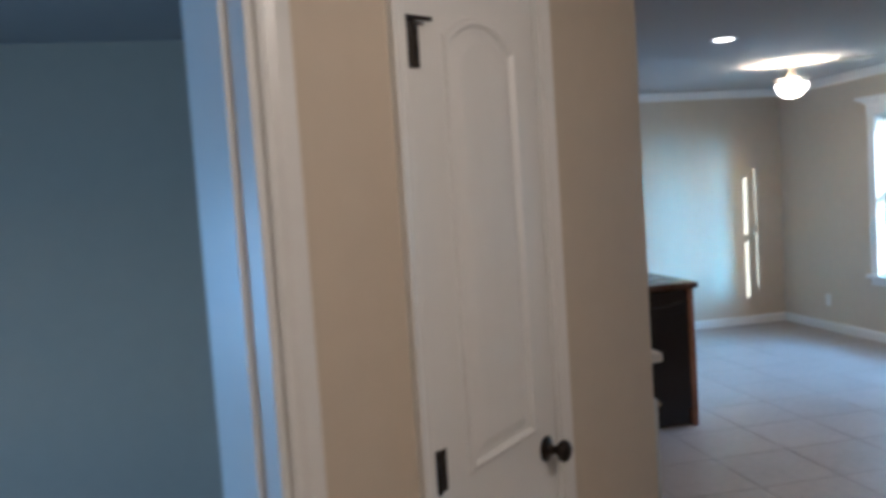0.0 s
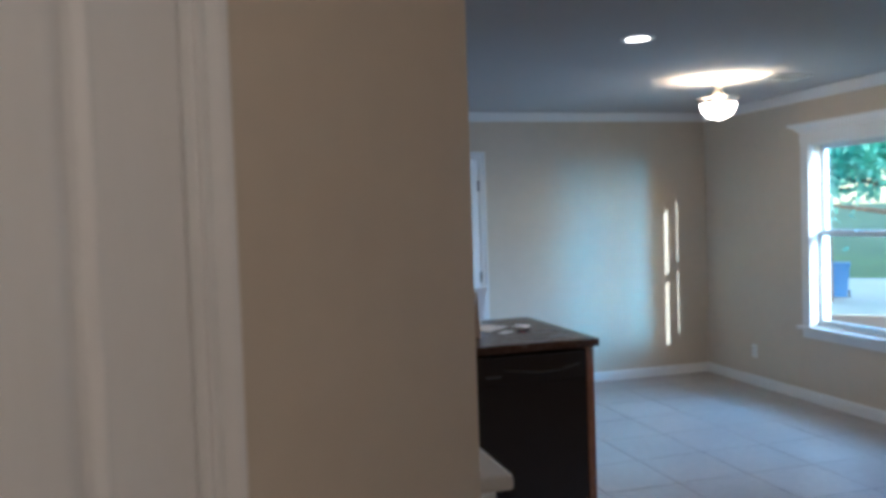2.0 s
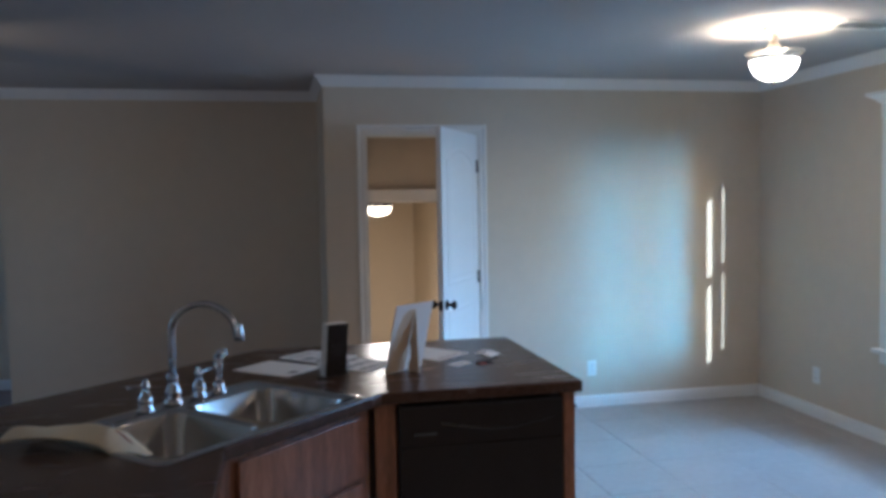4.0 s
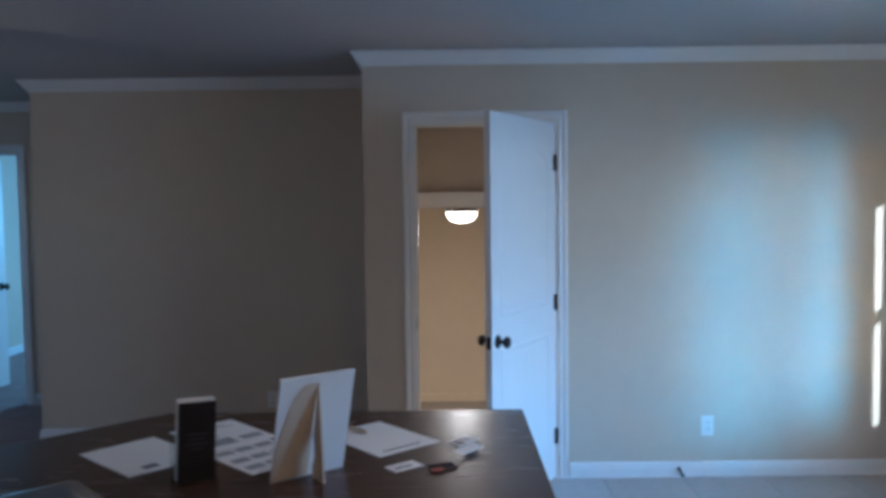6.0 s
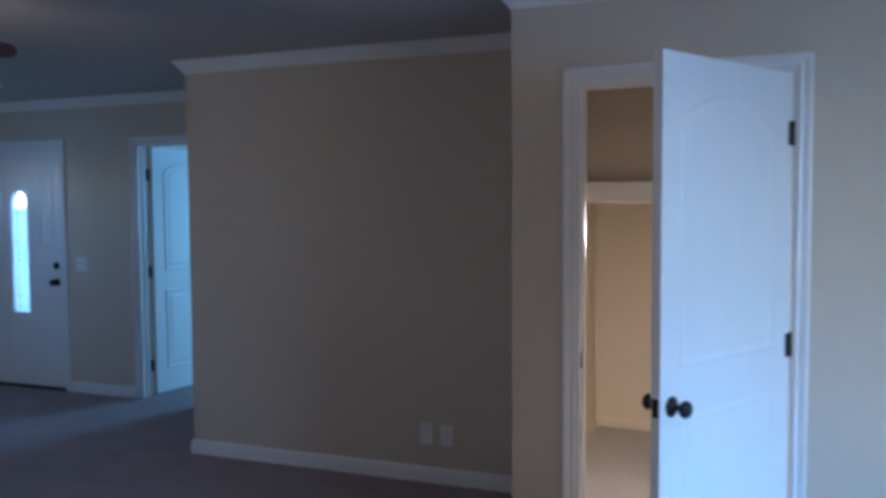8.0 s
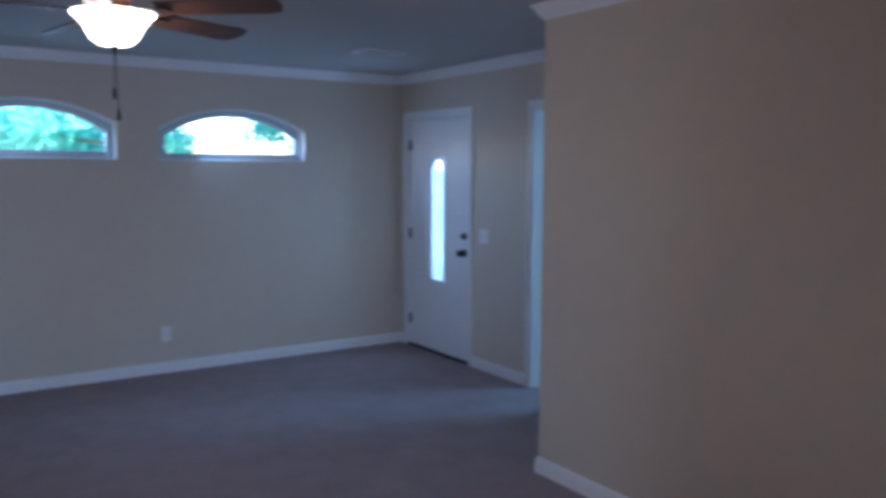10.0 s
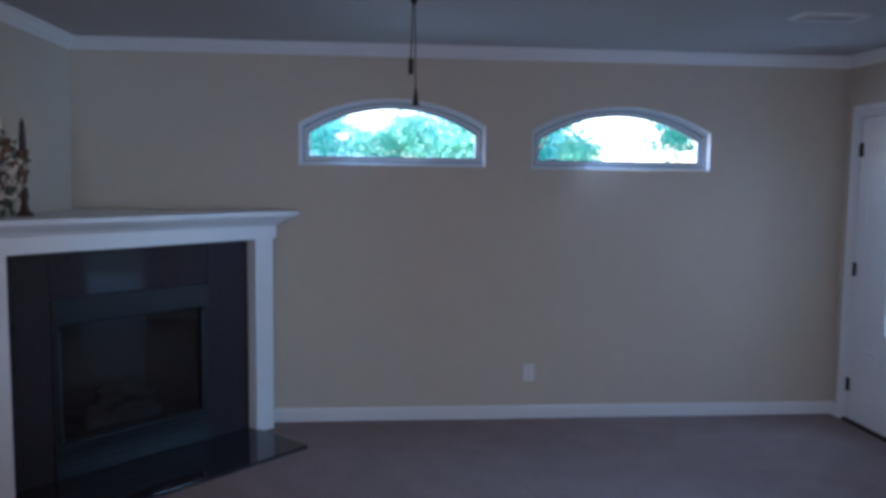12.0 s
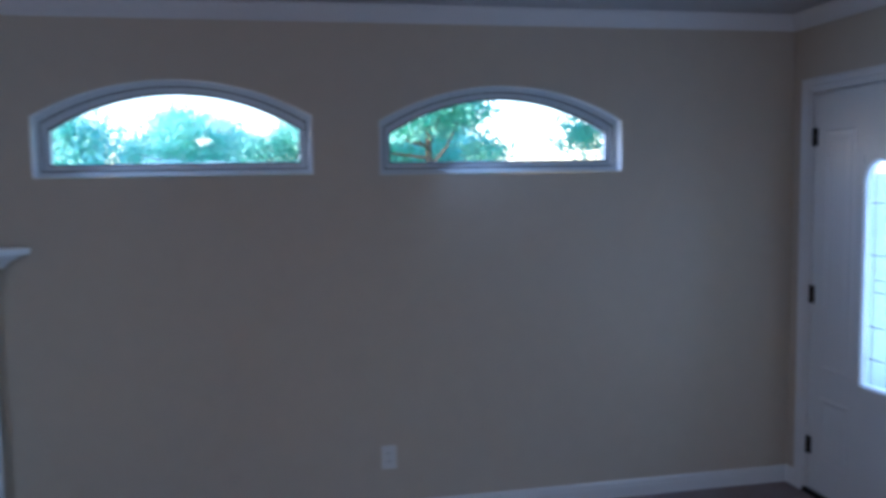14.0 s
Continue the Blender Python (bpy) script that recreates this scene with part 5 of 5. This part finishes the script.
for mat, count, seed, nm in ((M_STEM, 260, 1, "twigs"), (M_PETAL, 420, 2, "flowers"), (M_GREENLEAF, 160, 3, "leaves")):
    rng = random.Random(seed)
    bm = NEW()
    for k in range(count):
        a = rng.uniform(0, 2 * math.pi)
        rr = 0.175 + rng.gauss(0, 0.028)
        p = Vector((rr * math.cos(a), rng.gauss(0.01, 0.028), 0.235 + rr * 1.12 * math.sin(a)))
        p.z = max(0.02, p.z)
        s = rng.uniform(0.016, 0.034)
        m3 = Matrix.Translation(p) @ Euler((rng.uniform(0, 6), rng.uniform(0, 6), rng.uniform(0, 6))).to_matrix().to_4x4() @ Matrix.Diagonal((s, s * 0.7, s * (0.35 if nm != "twigs" else 0.5), 1))
        bmesh.ops.create_icosphere(bm, subdivisions=1, radius=1, matrix=m3)
    tagged(part(nm, bm, mat, arr), kind="stuff")
cs = thing("candle", FP @ pose(-0.52, 0.26, 1.386), "tall dark brown tapered candle on a turned wooden stand", "candle")
bm = NEW()
lathe(bm, [(0, 0), (0.045, 0), (0.046, 0.012), (0.024, 0.03), (0.016, 0.07), (0.024, 0.10), (0.014, 0.16), (0.020, 0.21), (0.030, 0.225), (0.030, 0.235), (0, 0.235)], 24)
part("stand", bm, M_BLADE, cs, smooth=True)
bm = NEW()
lathe(bm, [(0, 0.235), (0.019, 0.235), (0.017, 0.40), (0.012, 0.47), (0.002, 0.50), (0, 0.505)], 18)
part("taper", bm, material("dark_brown_wax", (0.06, 0.035, 0.03), 0.5), cs, "dark brown wax taper", True)
# ---------- outdoors ----------
GZ = -1.1
bm = NEW()
bmesh.ops.create_grid(bm, x_segments=2, y_segments=2, size=900, matrix=Matrix.Translation((0, 0, GZ)))
piece("ground", bm, M_GRASS, "green lawn reaching to the horizon", "lawn")
bm = NEW()
box(bm, -60, 60, 21.0, 31.0, GZ + 0.004, GZ + 0.03)
piece("road", bm, M_CONCRETE, "pale sunlit concrete road beyond the lawn", "road", m=pose(0.9, 0.8, 0, 0, 0, -43))
bm = NEW()
box(bm, -60, 60, 18.6, 20.9, GZ + 0.003, GZ + 0.02)
piece("soil_strip", bm, M_SOIL, "strip of red-brown soil along the road", "soil", m=pose(0.9, 0.8, 0, 0, 0, -43))
wb = thing("wheeled_bin", pose(0.9, 0.8, 0, 0, 0, -43) @ pose(-0.35, 24.5, GZ + 0.03) @ Matrix.Diagonal((0.8, 0.8, 0.9, 1)), "blue plastic wheeled rubbish bin at the roadside", "wheeled bin")
bm = NEW()
v = [bm.verts.new((sx * a, sy * a * 1.1, z)) for a, z in ((0.24, 0.06), (0.33, 1.02)) for sx, sy in ((-1, -1), (1, -1), (1, 1), (-1, 1))]
for f4 in ((0, 3, 2, 1), (4, 5, 6, 7), (0, 1, 5, 4), (1, 2, 6, 5), (2, 3, 7, 6), (3, 0, 4, 7)):
    bm.faces.new([v[i] for i in f4])
part("body", bm, M_BIN, wb)
bm = NEW()
box(bm, -0.35, 0.35, -0.40, 0.40, 1.02, 1.10, 0.02)
part("lid", bm, M_BIN, wb)
for sx in (-1, 1):
    bm = NEW()
    lathe(bm, [(0, -0.03), (0.12, -0.03), (0.12, 0.03), (0, 0.03)], 16)
    part("wheel", bm, M_BLACK, wb, m=pose(sx * 0.30, 0.26, 0.12, 0, 90, 0))


def tree(x, y, h, spread, seed, base=0.35):
    rng = random.Random(seed)
    root = thing("tree", pose(x, y, GZ, 0, 0, rng.uniform(0, 360)), "leafy green tree in the yard", "tree", "yard trees")
    bm = NEW()
    tube(bm, [(0, 0, 0), (0.05, 0.03, h * 0.25), (0.0, 0.1, h * 0.5), (0.1, 0.05, h * 0.8)], 0.1, 10, [0.028 * h, 0.022 * h, 0.016 * h, 0.006 * h])
    tips = []
    for k in range(9):
        a = 2 * math.pi * k / 9 + rng.uniform(-0.3, 0.3)
        z0 = h * rng.uniform(base, 0.7)
        ln = spread * rng.uniform(0.55, 0.95)
        e = Vector((math.cos(a) * ln, math.sin(a) * ln, min(h * 0.95, z0 + h * rng.uniform(0.05, 0.25))))
        tube(bm, [(0.03, 0.05, z0), (e.x * 0.5, e.y * 0.5, z0 + (e.z - z0) * 0.35), e], 0.03, 6, [0.010 * h, 0.006 * h, 0.002 * h])
        tips.append(e)
    part("trunk", bm, M_BARK, root)
    tips += [Vector((rng.uniform(-0.4, 0.4) * spread, rng.uniform(-0.4, 0.4) * spread, h * rng.uniform(0.6, 0.98))) for _ in range(10)]
    verts, faces = [], []
    for tcen in tips:
        for _ in range(620):
            p = tcen + Vector((rng.gauss(0, 1), rng.gauss(0, 1), rng.gauss(0, 0.7))) * spread * 0.19
            u = Vector((rng.gauss(0, 1), rng.gauss(0, 1), rng.gauss(0, 1))).normalized()
            w = u.orthogonal().normalized()
            s = rng.uniform(0.07, 0.16) * (h / 7)
            k = len(verts)
            verts += [p - u * s, p + w * s * 0.55, p + u * s, p - w * s * 0.55]
            faces.append((k, k + 1, k + 2, k + 3))
    me = bpy.data.meshes.new("crown")
    me.from_pydata(verts, [], faces)
    me.materials.append(M_LEAF)
    crown = new("crown", me)
    crown.parent = root
    return root


for x, y, h, s, sd in ((13.5, 13.2, 5.6, 2.8, 1), (16.5, 18.5, 6.5, 3.4, 15), (17.5, 14.6, 6.0, 2.8, 19), (22, 30, 9, 4, 2), (34, 24, 10, 4.5, 3), (30, 34, 10, 4.5, 4), (40, 33, 12, 5, 5),
                       (-30, -1.5, 5.4, 2.6, 6), (-31, 7.2, 5.0, 2.3, 7), (-29, 12, 8.0, 2.7, 8), (-30, 20.6, 8.0, 2.9, 9), (-38, 3, 5.4, 3, 10), (-33, 2.8, 5.2, 2.6, 21), (-34, 10, 5.6, 2.7, 22), (-37, 14.4, 5.2, 2.3, 23), (-36, -6, 5.6, 3, 24), (-5.5, 24, 8, 4, 13), (-1, 30, 9, 4, 14)):
    tree(x, y, h, s, sd, 0.22 if 10 < x < 20 else 0.35)

# ---------- floor tiles ----------
T = 0.457
bm = NEW()
g = 0.002
box(bm, g, T - g, g, T - g, -0.011, 0.0, 0.0012)
tile_mesh = finish(bm, "tile", M_TILE)


cut = NEW()
for i in range(-4, 13):
    for j in range(-4, 20):
        x, y = 1.99 - 3 * T + i * T, -1.6 + j * T
        x1, y1 = min(x + T, 5.36), min(y + T, 7.44)
        if x >= 5.30 or y >= 7.40 or x1 <= -1.1 or y1 <= -1.6:
            continue
        if x >= 1.98 and x + T <= 5.36 and y + T <= 7.44 and y > -1.61:
            t = new("tile", tile_mesh)
            t.parent = floor_tile
            t.location = (x, y, 0)
        elif x < 1.98 and y < 4.6 and y - x < 4.6 and y1 - max(x, -1.1) > -9:
            if (y > 4.3 and x < 1.0) or (y - x > 1.15 and (y < 2.3 or x < 0.55)):
                continue
            box(cut, max(x, -1.1) + g, x1 - g, y + g, y1 - g, -0.011, 0.0)
        elif x >= 1.98:
            box(cut, x + g, x1 - g, y + g, y1 - g, -0.011, 0.0)
rest = part("cut_tiles", cut, M_TILE, floor_tile)
tagged(rest, kind="stuff")
